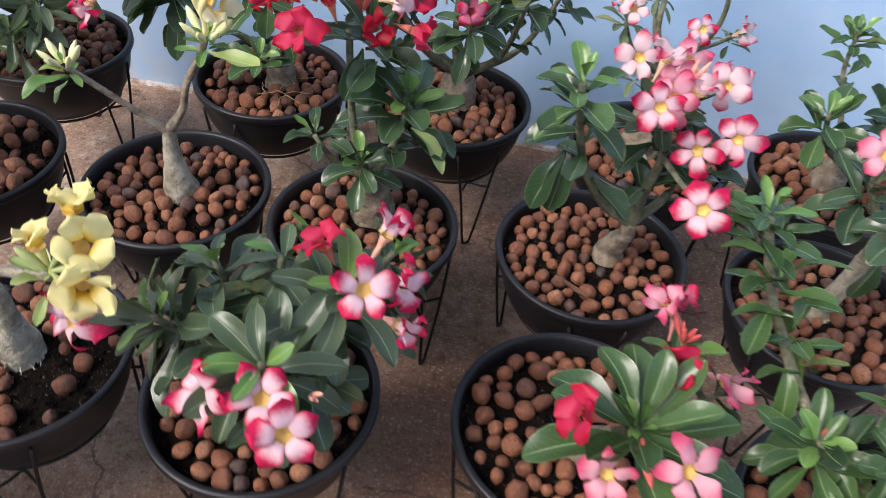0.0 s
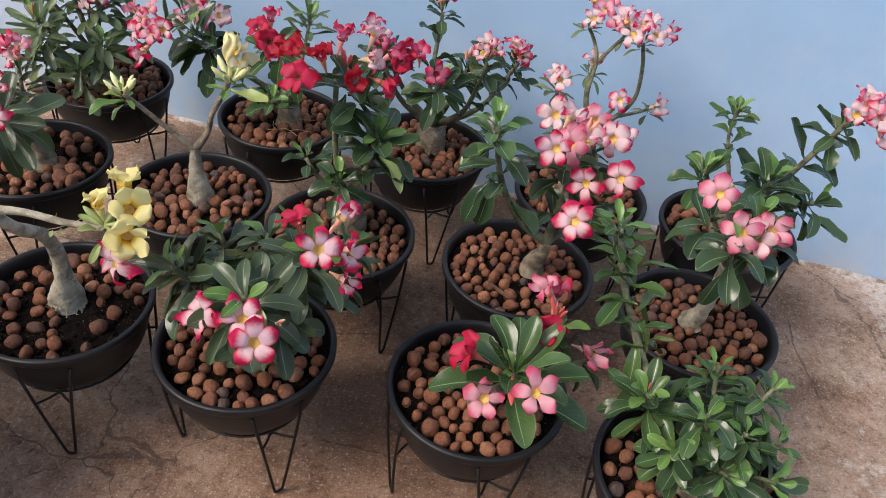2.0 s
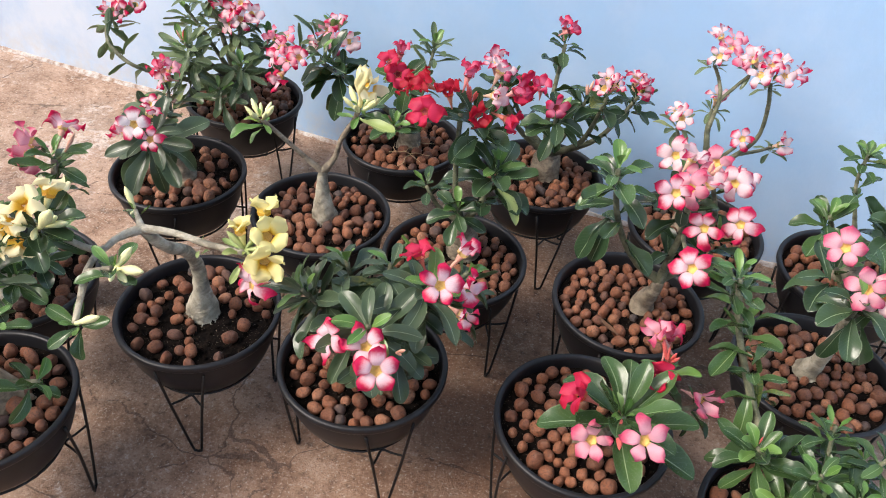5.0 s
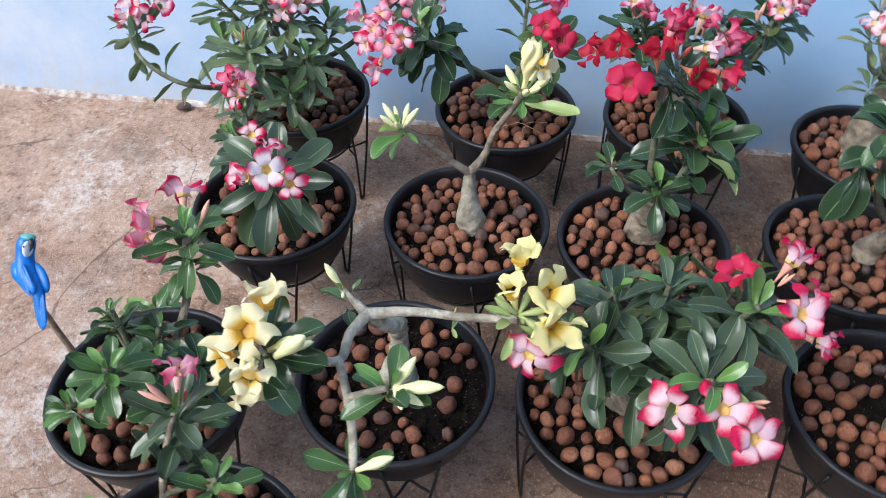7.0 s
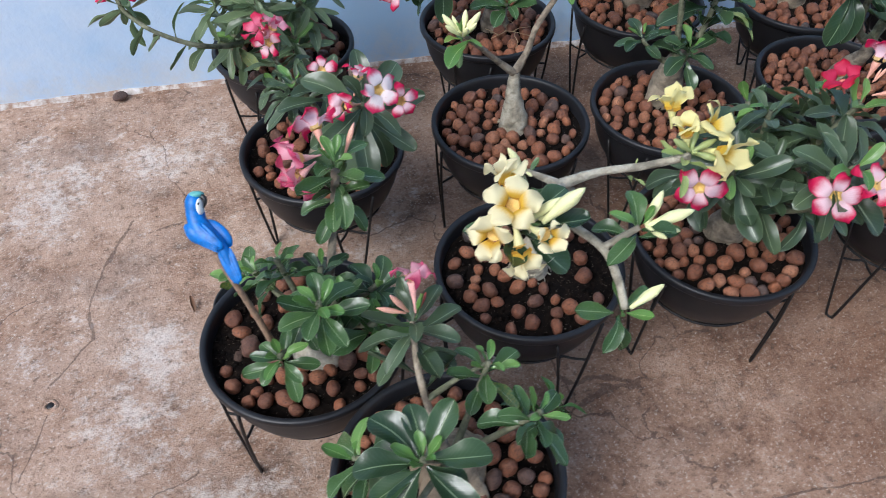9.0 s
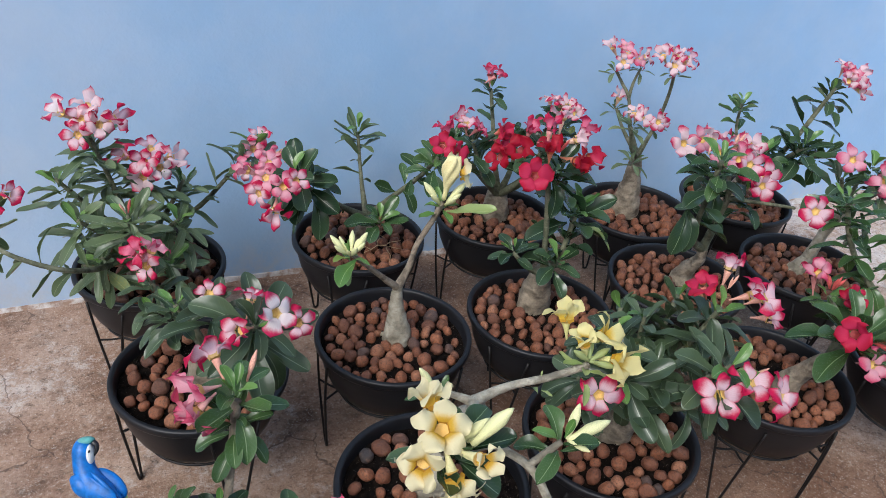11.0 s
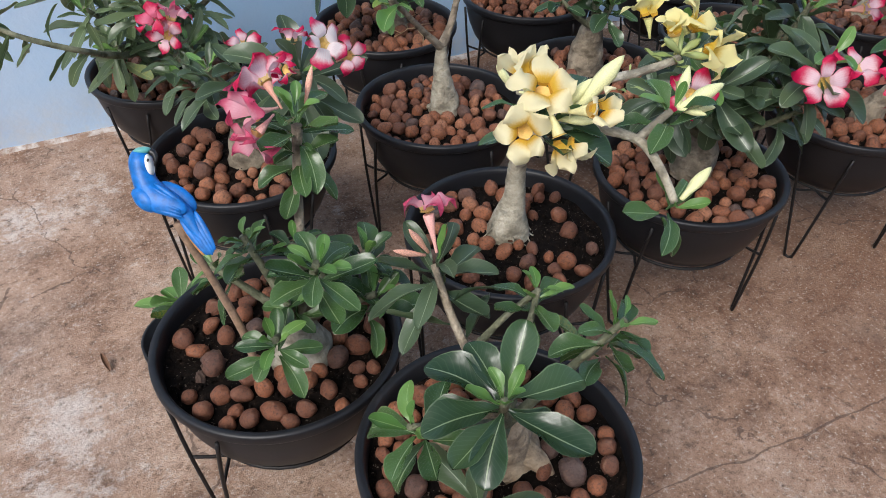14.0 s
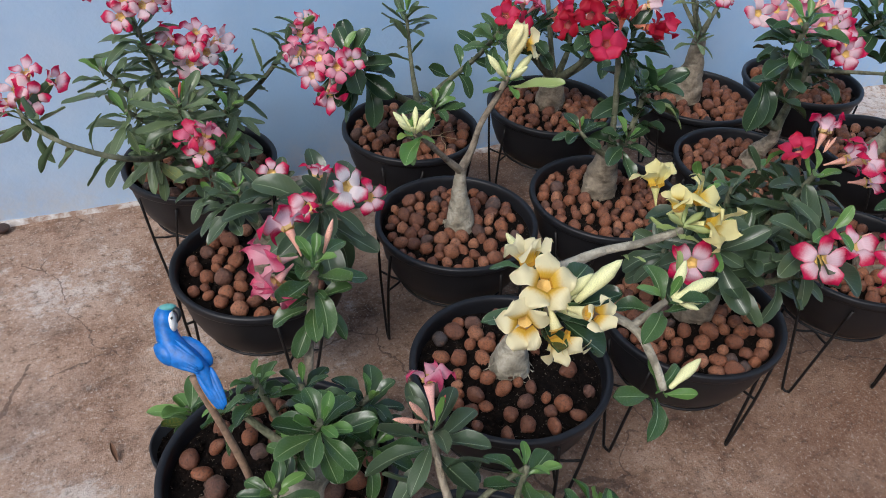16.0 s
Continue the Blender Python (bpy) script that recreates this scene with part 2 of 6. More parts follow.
def soil_material():
    m, nt, b = material("dark potting soil")
    p = object_coords(nt)
    n1 = noise_tex(nt, p, 70.0, 8, 0.75)
    n2 = noise_tex(nt, p, 240.0, 4, 0.6)
    col = ramp(nt, n1, [(0.40, (0.003, 0.002, 0.0016)), (0.56, (0.011, 0.007, 0.005)), (0.75, (0.055, 0.034, 0.024))])
    col = mix(nt, calc(nt, "GREATER_THAN", n2, 0.665), col, (0.26, 0.21, 0.16))
    nt.links.new(col, b.inputs["Base Color"])
    b.inputs["Roughness"].default_value = 0.95
    b.inputs["Specular IOR Level"].default_value = 0.12
    bump(nt, b, n1, 1.0, 0.012)
    return m


def clay_material():
    m, nt, b = material("fired clay pebble")
    p = object_coords(nt)
    r = random_of(nt)
    base = ramp(nt, r, [(0.0, (0.060, 0.050, 0.048)), (0.02, (0.095, 0.062, 0.052)), (0.09, (0.150, 0.060, 0.034)), (0.50, (0.215, 0.078, 0.038)), (0.82, (0.285, 0.104, 0.047)), (1.0, (0.365, 0.165, 0.090))])
    n1 = noise_tex(nt, p, 4.5, 8, 0.72)
    n2 = noise_tex(nt, p, 1.5, 4, 0.6)
    col = mix(nt, ramp(nt, n1, [(0.36, (0.8, 0.8, 0.8)), (0.52, (0, 0, 0))]), base, (0.045, 0.022, 0.015))
    col = mix(nt, ramp(nt, n2, [(0.56, (0, 0, 0)), (0.74, (0.5, 0.5, 0.5))]), col, (0.29, 0.155, 0.095))
    nt.links.new(col, b.inputs["Base Color"])
    nt.links.new(calc(nt, "MULTIPLY_ADD", n1, 0.35, 0.38), b.inputs["Roughness"])
    b.inputs["Specular IOR Level"].default_value = 0.45
    bump(nt, b, calc(nt, "ADD", n1, n2), 0.38, 0.06)
    return m


def leaf_material(name, deep, fresh, rib, rough=0.32):
    m, nt, b = material(name)
    uv = nt.nodes.new("ShaderNodeSeparateXYZ")
    nt.links.new(nt.nodes.new("ShaderNodeTexCoord").outputs["UV"], uv.inputs[0])
    u, v = uv.outputs[0], uv.outputs[1]
    away = calc(nt, "ABSOLUTE", calc(nt, "SUBTRACT", u, 0.5))
    r = random_of(nt)
    p = object_coords(nt)
    mottled = noise_tex(nt, p, 45.0, 5, 0.6)
    base = mix(nt, calc(nt, "MULTIPLY_ADD", r, 0.85, calc(nt, "MULTIPLY", mottled, 0.12)), deep, fresh)
    # side veins fan out from the rib
    vein = calc(nt, "SINE", calc(nt, "MULTIPLY", calc(nt, "SUBTRACT", v, calc(nt, "MULTIPLY", away, 0.55)), 75.0))
    veined = mix(nt, calc(nt, "MULTIPLY", calc(nt, "GREATER_THAN", vein, 0.85), 0.035), base, rib)
    width = calc(nt, "MULTIPLY_ADD", v, -0.018, 0.030)
    ribbed = mix(nt, calc(nt, "MULTIPLY", calc(nt, "LESS_THAN", away, width), 0.62), veined, rib)
    ribbed = mix(nt, calc(nt, "MULTIPLY", calc(nt, "GREATER_THAN", away, 0.470), 0.22), ribbed, rib)
    # dry yellowing on a few
    old = calc(nt, "MULTIPLY", calc(nt, "GREATER_THAN", r, 0.99), ramp(nt, noise_tex(nt, p, 18.0, 4, 0.6), [(0.4, (0, 0, 0)), (0.6, (0.4, 0.4, 0.4))]))
    col = mix(nt, old, ribbed, (0.30, 0.26, 0.05))
    nt.links.new(col, b.inputs["Base Color"])
    nt.links.new(calc(nt, "MULTIPLY_ADD", mottled, 0.12, rough - 0.10), b.inputs["Roughness"])
    b.inputs["Specular IOR Level"].default_value = 0.5
    swell = noise_tex(nt, p, 7.0, 2, 0.5)
    h = calc(nt, "ADD", calc(nt, "MULTIPLY", vein, 0.006), calc(nt, "ADD", calc(nt, "MULTIPLY", mottled, 0.08), calc(nt, "MULTIPLY", swell, 0.35)))
    bump(nt, b, h, 0.35, 0.004)
    let_light_through(m, mix(nt, 0.5, col, (0.20, 0.30, 0.06)), 0.16)
    return m


def let_light_through(m, color, share):
    """Thin living tissue: part of the light comes out on the other side."""
    nt = m.node_tree
    bsdf, out = nt.nodes["Principled BSDF"], nt.nodes["Material Output"]
    thin = nt.nodes.new("ShaderNodeBsdfTranslucent")
    nt.links.new(color, thin.inputs["Color"])
    both = nt.nodes.new("ShaderNodeMixShader")
    both.inputs[0].default_value = share
    nt.links.new(bsdf.outputs[0], both.inputs[1])
    nt.links.new(thin.outputs[0], both.inputs[2])
    nt.links.new(both.outputs[0], out.inputs["Surface"])


def petal_material(name, inner, outer, start=0.42, stop=0.86, throat=(0.72, 0.52, 0.10), edge=True):
    m, nt, b = material(name)
    uv = nt.nodes.new("ShaderNodeSeparateXYZ")
    nt.links.new(nt.nodes.new("ShaderNodeTexCoord").outputs["UV"], uv.inputs[0])
    u, v = uv.outputs[0], uv.outputs[1]
    away = calc(nt, "ABSOLUTE", calc(nt, "SUBTRACT", calc(nt, "MULTIPLY", u, 2.0), 1.0))
    p = object_coords(nt)
    n1 = noise_tex(nt, p, 9.0, 5, 0.65)
    rim = calc(nt, "MAXIMUM", calc(nt, "MULTIPLY", away, calc(nt, "MULTIPLY_ADD", v, 0.5, 0.48)), v) if edge else v
    rim = calc(nt, "ADD", rim, calc(nt, "MULTIPLY_ADD", n1, 0.22, -0.11))
    rim = calc(nt, "ADD", rim, calc(nt, "MULTIPLY_ADD", random_of(nt), 0.12, -0.06))
    tone = nt.nodes.new("ShaderNodeMapRange")
    tone.interpolation_type = "SMOOTHSTEP"
    nt.links.new(rim, tone.inputs["Value"])
    tone.inputs["From Min"].default_value, tone.inputs["From Max"].default_value = start, stop
    col = mix(nt, tone.outputs["Result"], inner, outer)
    lip = calc(nt, "MAXIMUM", calc(nt, "MULTIPLY", away, calc(nt, "MULTIPLY_ADD", v, 0.25, 0.75)), v)
    lip = calc(nt, "GREATER_THAN", calc(nt, "ADD", lip, calc(nt, "MULTIPLY_ADD", n1, 0.16, -0.08)), 0.90)
    if edge:
        col = mix(nt, calc(nt, "MULTIPLY", lip, 0.75), col, tuple(c * 0.72 for c in outer))
    col = mix(nt, calc(nt, "MULTIPLY", calc(nt, "LESS_THAN", calc(nt, "ADD", v, calc(nt, "MULTIPLY", n1, 0.10)), 0.12), 0.8), col, throat)
    streak = calc(nt, "SINE", calc(nt, "MULTIPLY_ADD", u, 55.0, calc(nt, "MULTIPLY", n1, 6.0)))
    col = mix(nt, calc(nt, "MULTIPLY", calc(nt, "GREATER_THAN", streak, 0.45), 0.09), col, outer)
    nt.links.new(col, b.inputs["Base Color"])
    b.inputs["Roughness"].default_value = 0.5
    b.inputs["Specular IOR Level"].default_value = 0.3
    b.inputs["Subsurface Weight"].default_value = 0.0
    bump(nt, b, calc(nt, "ADD", n1, calc(nt, "MULTIPLY", streak, 0.15)), 0.25, 0.0015)
    let_light_through(m, col, 0.38)
    return m


def bark_material(name, low, mid, high):
    m, nt, b = material(name)
    p = object_coords(nt)
    n1 = noise_tex(nt, p, 35.0, 7, 0.68)
    n2 = noise_tex(nt, p, 160.0, 4, 0.6)
    stretch = nt.nodes.new("ShaderNodeMapping")
    stretch.inputs["Scale"].default_value = (1, 1, 1.7)
    nt.links.new(p, stretch.inputs["Vector"])
    rings = noise_tex(nt, stretch.outputs[0], 26.0, 4, 0.6)
    col = ramp(nt, n1, [(0.32, low), (0.5, mid), (0.68, high)])
    col = mix(nt, ramp(nt, rings, [(0.36, (0.75, 0.75, 0.75)), (0.50, (0, 0, 0))]), col, tuple(c * 0.60 for c in low))
    nt.links.new(col, b.inputs["Base Color"])
    b.inputs["Roughness"].default_value = 0.75
    bump(nt, b, calc(nt, "ADD", calc(nt, "ADD", n1, rings), calc(nt, "MULTIPLY", n2, 0.6)), 0.9, 0.007)
    return m


FLOOR = floor_material()
WALL = wall_material()
MORTAR = plaster_material()
POT = pot_material()
SOIL = soil_material()
CLAY = clay_material()
WIRE = plain("black painted wire", (0.012, 0.011, 0.011), 0.55, 0.3, 60, 0.4, 0.1)
GREEN = leaf_material("glossy green leaf", (0.022, 0.056, 0.020), (0.072, 0.140, 0.042), (0.36, 0.47, 0.24), 0.30)
DARK = leaf_material("deep green leaf", (0.015, 0.037, 0.019), (0.050, 0.094, 0.040), (0.30, 0.40, 0.21), 0.26)
YOUNG = leaf_material("young green leaf", (0.058, 0.150, 0.030), (0.155, 0.285, 0.066), (0.38, 0.50, 0.22), 0.34)
OLIVE = leaf_material("olive green leaf", (0.055, 0.094, 0.045), (0.150, 0.205, 0.100), (0.38, 0.45, 0.26), 0.34)
DULL = leaf_material("dull grey-green leaf", (0.027, 0.050, 0.028), (0.072, 0.110, 0.055), (0.33, 0.41, 0.25), 0.34)
PALE = leaf_material("pale sepal green", (0.24, 0.33, 0.10), (0.40, 0.46, 0.18), (0.48, 0.54, 0.26), 0.45)
BARK = bark_material("grey brown bark", (0.140, 0.112, 0.078), (0.270, 0.222, 0.158), (0.400, 0.342, 0.255))
PALEBARK = bark_material("pale grey caudex bark", (0.240, 0.212, 0.150), (0.400, 0.362, 0.272), (0.560, 0.525, 0.420))
TANBARK = bark_material("tan root bark", (0.26, 0.185, 0.115), (0.40, 0.300, 0.195), (0.50, 0.395, 0.270))
TWIG = bark_material("green brown twig bark", (0.075, 0.082, 0.045), (0.150, 0.158, 0.092), (0.250, 0.245, 0.165))
PETALS = {
    "rose": petal_material("white petal with crimson margin", (0.86, 0.62, 0.67), (0.60, 0.010, 0.080), 0.36, 0.80),
    "white": petal_material("white petal with pink margin", (0.88, 0.80, 0.80), (0.64, 0.030, 0.12), 0.52, 0.88),
    "pink": petal_material("pink petal with deeper margin", (0.76, 0.20, 0.31), (0.58, 0.016, 0.080), 0.34, 0.80, (0.40, 0.03, 0.05)),
    "soft": petal_material("soft pink petal", (0.82, 0.42, 0.49), (0.64, 0.075, 0.17), 0.40, 0.96),
    "blush": petal_material("blush petal with thin crimson rim", (0.86, 0.66, 0.67), (0.60, 0.030, 0.11), 0.56, 1.0),
    "red": petal_material("crimson petal", (0.60, 0.034, 0.100), (0.52, 0.008, 0.040), 0.40, 1.0, (0.5, 0.16, 0.05)),
    "crimson": petal_material("deep crimson petal", (0.44, 0.012, 0.040), (0.36, 0.003, 0.014), 0.30, 0.95, (0.5, 0.16, 0.05)),
    "yellow": petal_material("pale yellow petal", (0.76, 0.52, 0.05), (0.86, 0.78, 0.36), 0.05, 0.42, (0.58, 0.30, 0.015), False),
    "cream": petal_material("cream petal with golden throat", (0.74, 0.46, 0.04), (0.86, 0.79, 0.50), 0.14, 0.52, (0.55, 0.26, 0.015), False),
}
TUBES = {
    "rose": plain("cream pink flower tube", (0.60, 0.30, 0.22), 0.5, 0, 60, 0.3, 0.1),
    "white": plain("cream flower tube", (0.66, 0.46, 0.32), 0.5, 0, 60, 0.3, 0.1),
    "pink": plain("pink flower tube", (0.66, 0.26, 0.24), 0.5, 0, 60, 0.3, 0.1),
    "soft": plain("soft pink flower tube", (0.72, 0.38, 0.34), 0.5, 0, 60, 0.3, 0.1),
    "red": plain("orange red flower tube", (0.52, 0.14, 0.10), 0.5, 0, 60, 0.3, 0.1),
    "blush": plain("peach flower tube", (0.66, 0.42, 0.30), 0.5, 0, 60, 0.3, 0.1),
    "crimson": plain("orange crimson flower tube", (0.58, 0.20, 0.11), 0.5, 0, 60, 0.35, 0.1),
    "cream": plain("cream green flower tube", (0.64, 0.60, 0.30), 0.5, 0, 60, 0.3, 0.1),
    "yellow": plain("yellow green flower tube", (0.62, 0.60, 0.24), 0.5, 0, 60, 0.3, 0.1),
}
THROAT = plain("golden flower throat", (0.66, 0.44, 0.12), 0.6, 0, 200, 0.4, 0.2)
REDTHROAT = plain("dark red flower throat", (0.22, 0.02, 0.02), 0.6, 0, 200, 0.4, 0.2)
DRY = plain("dry brown leaf", (0.13, 0.065, 0.035), 0.85, 0, 50, 0.4, 0.4)
BLUE = plain("glossy blue paint", (0.003, 0.135, 0.46), 0.46, 0, 110, 0.32, 0.25, 0.002)
OCHRE = plain("ochre paint", (0.50, 0.22, 0.06), 0.5, 0, 60, 0.2, 0.2)
TEAL = plain("teal paint", (0.14, 0.42, 0.38), 0.4, 0, 60, 0.3, 0.3)
CHALK = plain("white paint", (0.72, 0.72, 0.68), 0.5, 0, 60, 0.12, 0.2)
INK = plain("black paint", (0.010, 0.010, 0.011), 0.35, 0, 60, 0.2, 0.1)
CLOD = plain("dry earth", (0.135, 0.082, 0.058), 0.95, 0, 160, 0.45, 0.9, 0.004)
STRAW = plain("dry straw", (0.42, 0.30, 0.17), 0.8, 0, 90, 0.3, 0.2)
STICK = plain("weathered wooden stick", (0.26, 0.17, 0.11), 0.8, 0, 90, 0.4, 0.5)


# ---- mesh helpers ----
def finish(bm, name, mat, smooth=True):
    me = bpy.data.meshes.new(name)
    bmesh.ops.recalc_face_normals(bm, faces=bm.faces)
    bm.to_mesh(me)
    bm.free()
    me.materials.append(mat)
    if smooth:
        me.shade_smooth()
    return me


def part(name, me, parent, m=None, label=""):
    ob = new(name, me)
    ob.parent = parent
    if m is not None:
        ob.matrix_basis = m
    if label:
        tagged(ob, label)
    return ob


def empty(name, place, label, category, group=""):
    ob = new(name)
    ob.location = place
    ob.empty_display_size = 0.05
    return tagged(ob, label, category, group)


def lathe(profile, steps=48, wobble=0.0, seed=0):
    """A closed turned form from (radius, height) pairs."""
    bm = bmesh.new()
    rings = []
    for r, z in profile:
        if r < 1e-5:
            rings.append([bm.verts.new((0, 0, z))])
        else:
            ring = []
            for i in range(steps):
                a = math.tau * i / steps
                k = 1 + wobble * noise.noise((math.cos(a) * 1.3, math.sin(a) * 1.3, z * 9 + seed))
                ring.append(bm.verts.new((r * k * math.cos(a), r * k * math.sin(a), z)))
            rings.append(ring)
    for a, b in zip(rings, rings[1:]):
        for i in range(steps):
            j = (i + 1) % steps
            if len(a) == 1 and len(b) == 1:
                continue
            if len(a) == 1:
                bm.faces.new((a[0], b[i], b[j]))
            elif len(b) == 1:
                bm.faces.new((a[i], a[j], b[0]))
            else:
                bm.faces.new((a[i], a[j], b[j], b[i]))
    return bm


def smooth_line(points, steps):
    """Points along a smooth curve through points of (place, radius)."""
    out = []
    n = len(points)
    for k in range(n - 1):
        p0, p1, p2, p3 = (points[max(0, min(n - 1, k + o))] for o in (-1, 0, 1, 2))
        for s in range(steps):
            t = s / steps
            f = lambda a, b, c, d: 0.5 * (2 * b + (c - a) * t + (2 * a - 5 * b + 4 * c - d) * t * t + (3 * b - a - 3 * c + d) * t ** 3)
            out.append((Vector([f(*(q[0][i] for q in (p0, p1, p2, p3))) for i in range(3)]), f(p0[1], p1[1], p2[1], p3[1])))
    out.append((Vector(points[-1][0]), points[-1][1]))
    return out


def tube(points, sides=8, steps=5, knots=0.0, seed=0, closed=False):
    """A round limb along (place, radius) pairs, with uneven thickness."""
    line = smooth_line(points, steps) if steps > 1 else [(Vector(p), r) for p, r in points]
    bm = bmesh.new()
    rings = []
    up = Vector((0.3, 0.2, 1)).normalized()
    n = len(line)
    for k, (p, r) in enumerate(line):
        if closed:
            along = (line[(k + 1) % n][0] - line[k - 1][0]).normalized()
        else:
            along = (line[min(k + 1, n - 1)][0] - line[max(k - 1, 0)][0]).normalized()
        side = along.cross(up)
        if side.length < 0.05:
            side = along.cross(Vector((1, 0, 0)))
        side.normalize()
        other = along.cross(side)
        ring = []
        for i in range(sides):
            a = math.tau * i / sides
            d = side * math.cos(a) + other * math.sin(a)
            q = r * (1 + knots * noise.noise((d * 1.2 + p * 45) + Vector((seed, 0, 0))))
            ring.append(bm.verts.new(p + d * q))
        rings.append(ring)
    pairs = list(zip(rings, rings[1:])) + ([(rings[-1], rings[0])] if closed else [])
    for a, b in pairs:
        for i in range(sides):
            j = (i + 1) % sides
            bm.faces.new((a[i], a[j], b[j], b[i]))
    if not closed:
        bm.faces.new(rings[0])
        bm.faces.new(rings[-1])
    return bm


def frame_of(place, ahead, normal, scale=1.0):
    """A pose whose Y runs along ahead and whose Z lies near normal."""
    y = Vector(ahead).normalized()
    x = y.cross(Vector(normal))
    if x.length < 1e-3:
        x = y.cross(Vector((0.31, 0.87, 0.2)))
    x.normalize()
    z = x.cross(y)
    s = scale if isinstance(scale, (tuple, list)) else (scale,) * 3
    m = Matrix((x * s[0], y * s[1], z * s[2])).transposed().to_4x4()
    m.translation = place
    return m


def leaf_mesh(name, mat, ratio, curl, fold, tip, seed):
    """A leaf of length 1 along Y: a narrow stalk widening to a rounded blade, folded along its rib, curled and waved."""
    rng = random.Random(seed)
    bm = bmesh.new()
    uv = bm.loops.layers.uv.new("uv")
    rows, coords = [], {}
    cuts = (0.0, 0.07, 0.18, 0.32, 0.46, 0.60, 0.72, 0.82, 0.90, 0.955, 0.985, 1.0)
    phase = rng.uniform(0, 6)
    bend = rng.uniform(-0.06, 0.06)
    for v in cuts:
        if v < tip:
            w = math.sin(0.5 * math.pi * v / tip) ** 1.35
        else:
            w = max(0.0, 1 - ((v - tip) / (1 - tip)) ** 2.1) ** 0.56
        w = 0.5 * ratio * w + 0.018 * (1 - v) + 0.003
        row = []
        for u in (-1, -0.55, 0, 0.55, 1):
            x = w * u + bend * math.sin(v * 3)
            z = -curl * v * v + fold * w * abs(u) ** 1.3 - (0.022 if u == 0 else 0) * (1 - v)
            z += 0.085 * ratio * u * abs(u) * math.sin(v * 11 + phase + u * 1.5)
            vert = bm.verts.new((x, v - 0.25 * curl * v * v, z))
            coords[vert] = (0.5 + 0.5 * u, v)
            row.append(vert)
        rows.append(row)
    for a, b in zip(rows, rows[1:]):
        for i in range(4):
            bm.faces.new((a[i], a[i + 1], b[i + 1], b[i]))
    for face in bm.faces:
        for loop in face.loops:
            loop[uv].uv = coords[loop.vert]
    return finish(bm, name, mat)


def petal_mesh(name, mat, width, curl, ruffle, seed):
    """A petal of length 1 along Y from the throat: broad, with a crimped margin and a small point."""
    rng = random.Random(seed)
    phase = rng.uniform(0, 6)
    bm = bmesh.new()
    uv = bm.loops.layers.uv.new("uv")
    rows, coords = [], {}
    for v in (0.0, 0.14, 0.28, 0.42, 0.55, 0.67, 0.78, 0.87, 0.94, 0.98, 1.0):
        if v < 0.64:
            w = 0.32 + 0.68 * math.sin(0.5 * math.pi * v / 0.64) ** 1.05
        else:
            w = max(0.0, 1 - ((v - 0.64) / 0.36) ** 1.75) ** 0.78
        w = 0.5 * width * w + 0.006
        row = []
        for u in (-1, -0.70, -0.35, 0, 0.35, 0.70, 1):
            z = curl * v ** 2.2 - 0.13 * u * u * v + ruffle * u * math.sin(v * 7 + phase) * v + 0.02
            z -= 0.30 * max(0.0, 1 - v / 0.22) ** 2
            z += 0.045 * math.sin(u * 7 + v * 15 + phase) * v * u * u + 0.020 * (1 - abs(u)) * v
            y = v - (0.05 * u * u * v if v > 0.6 else 0)
            vert = bm.verts.new((w * u * (1 + 0.05 * math.sin(v * 13 + phase * 2)) + 0.05 * v * math.sin(phase), y, z))
            coords[vert] = (0.5 + 0.5 * u, v)
            row.append(vert)
        rows.append(row)
    for a, b in zip(rows, rows[1:]):
        for i in range(6):
            bm.faces.new((a[i], a[i + 1], b[i + 1], b[i]))
    for face in bm.faces:
        for loop in face.loops:
            loop[uv].uv = coords[loop.vert]
    return finish(bm, name, mat)


LEAVES = {}
for key, mat, ratio in (("green", GREEN, 0.42), ("dark", DARK, 0.44), ("young", YOUNG, 0.38), ("narrow", OLIVE, 0.27), ("pale", PALE, 0.32), ("broad", DARK, 0.47), ("dull", DULL, 0.33), ("glossy", GREEN, 0.33)):
    LEAVES[key] = [leaf_mesh("leaf", mat, ratio * f, c, fo, (0.70, 0.66, 0.73, 0.68, 0.71)[s], s) for s, (f, c, fo) in enumerate(((1.0, 0.14, 0.48), (0.88, 0.36, 0.30), (1.06, 0.24, 0.62), (0.95, -0.08, 0.55), (0.92, 0.55, 0.45)))]
PETAL = {}
for key, mat in PETALS.items():
    wide = {"red": 1.12, "crimson": 1.0, "yellow": 1.10, "cream": 0.98, "pink": 0.86, "soft": 0.80}.get(key, 0.84)
    crimp = {"yellow": 0.8, "cream": 1.25, "crimson": 1.3}.get(key, 1.0)
    PETAL[key] = [petal_mesh("petal", mat, wide * f, c, r * crimp, s) for s, (f, c, r) in enumerate(((1.0, -0.14, 0.14), (0.86, 0.10, 0.26), (1.06, -0.32, 0.20), (0.94, -0.55, 0.26)))]
TUBE = {key: finish(lathe([(0.0, -1.0), (0.055, -0.98), (0.065, -0.80), (0.115, -0.58), (0.180, -0.38), (0.225, -0.22), (0.200, -0.21), (0.120, -0.36), (0.0, -0.50)], 12), "tube", mat) for key, mat in TUBES.items()}
HEART = finish(lathe([(0.58, 0.100), (0.40, 0.040), (0.22, -0.05), (0.10, -0.13), (0.0, -0.16)], 12), "throat", THROAT)
DARKHEART = finish(lathe([(0.58, 0.100), (0.40, 0.040), (0.22, -0.05), (0.10, -0.13), (0.0, -0.16)], 12), "throat", REDTHROAT)


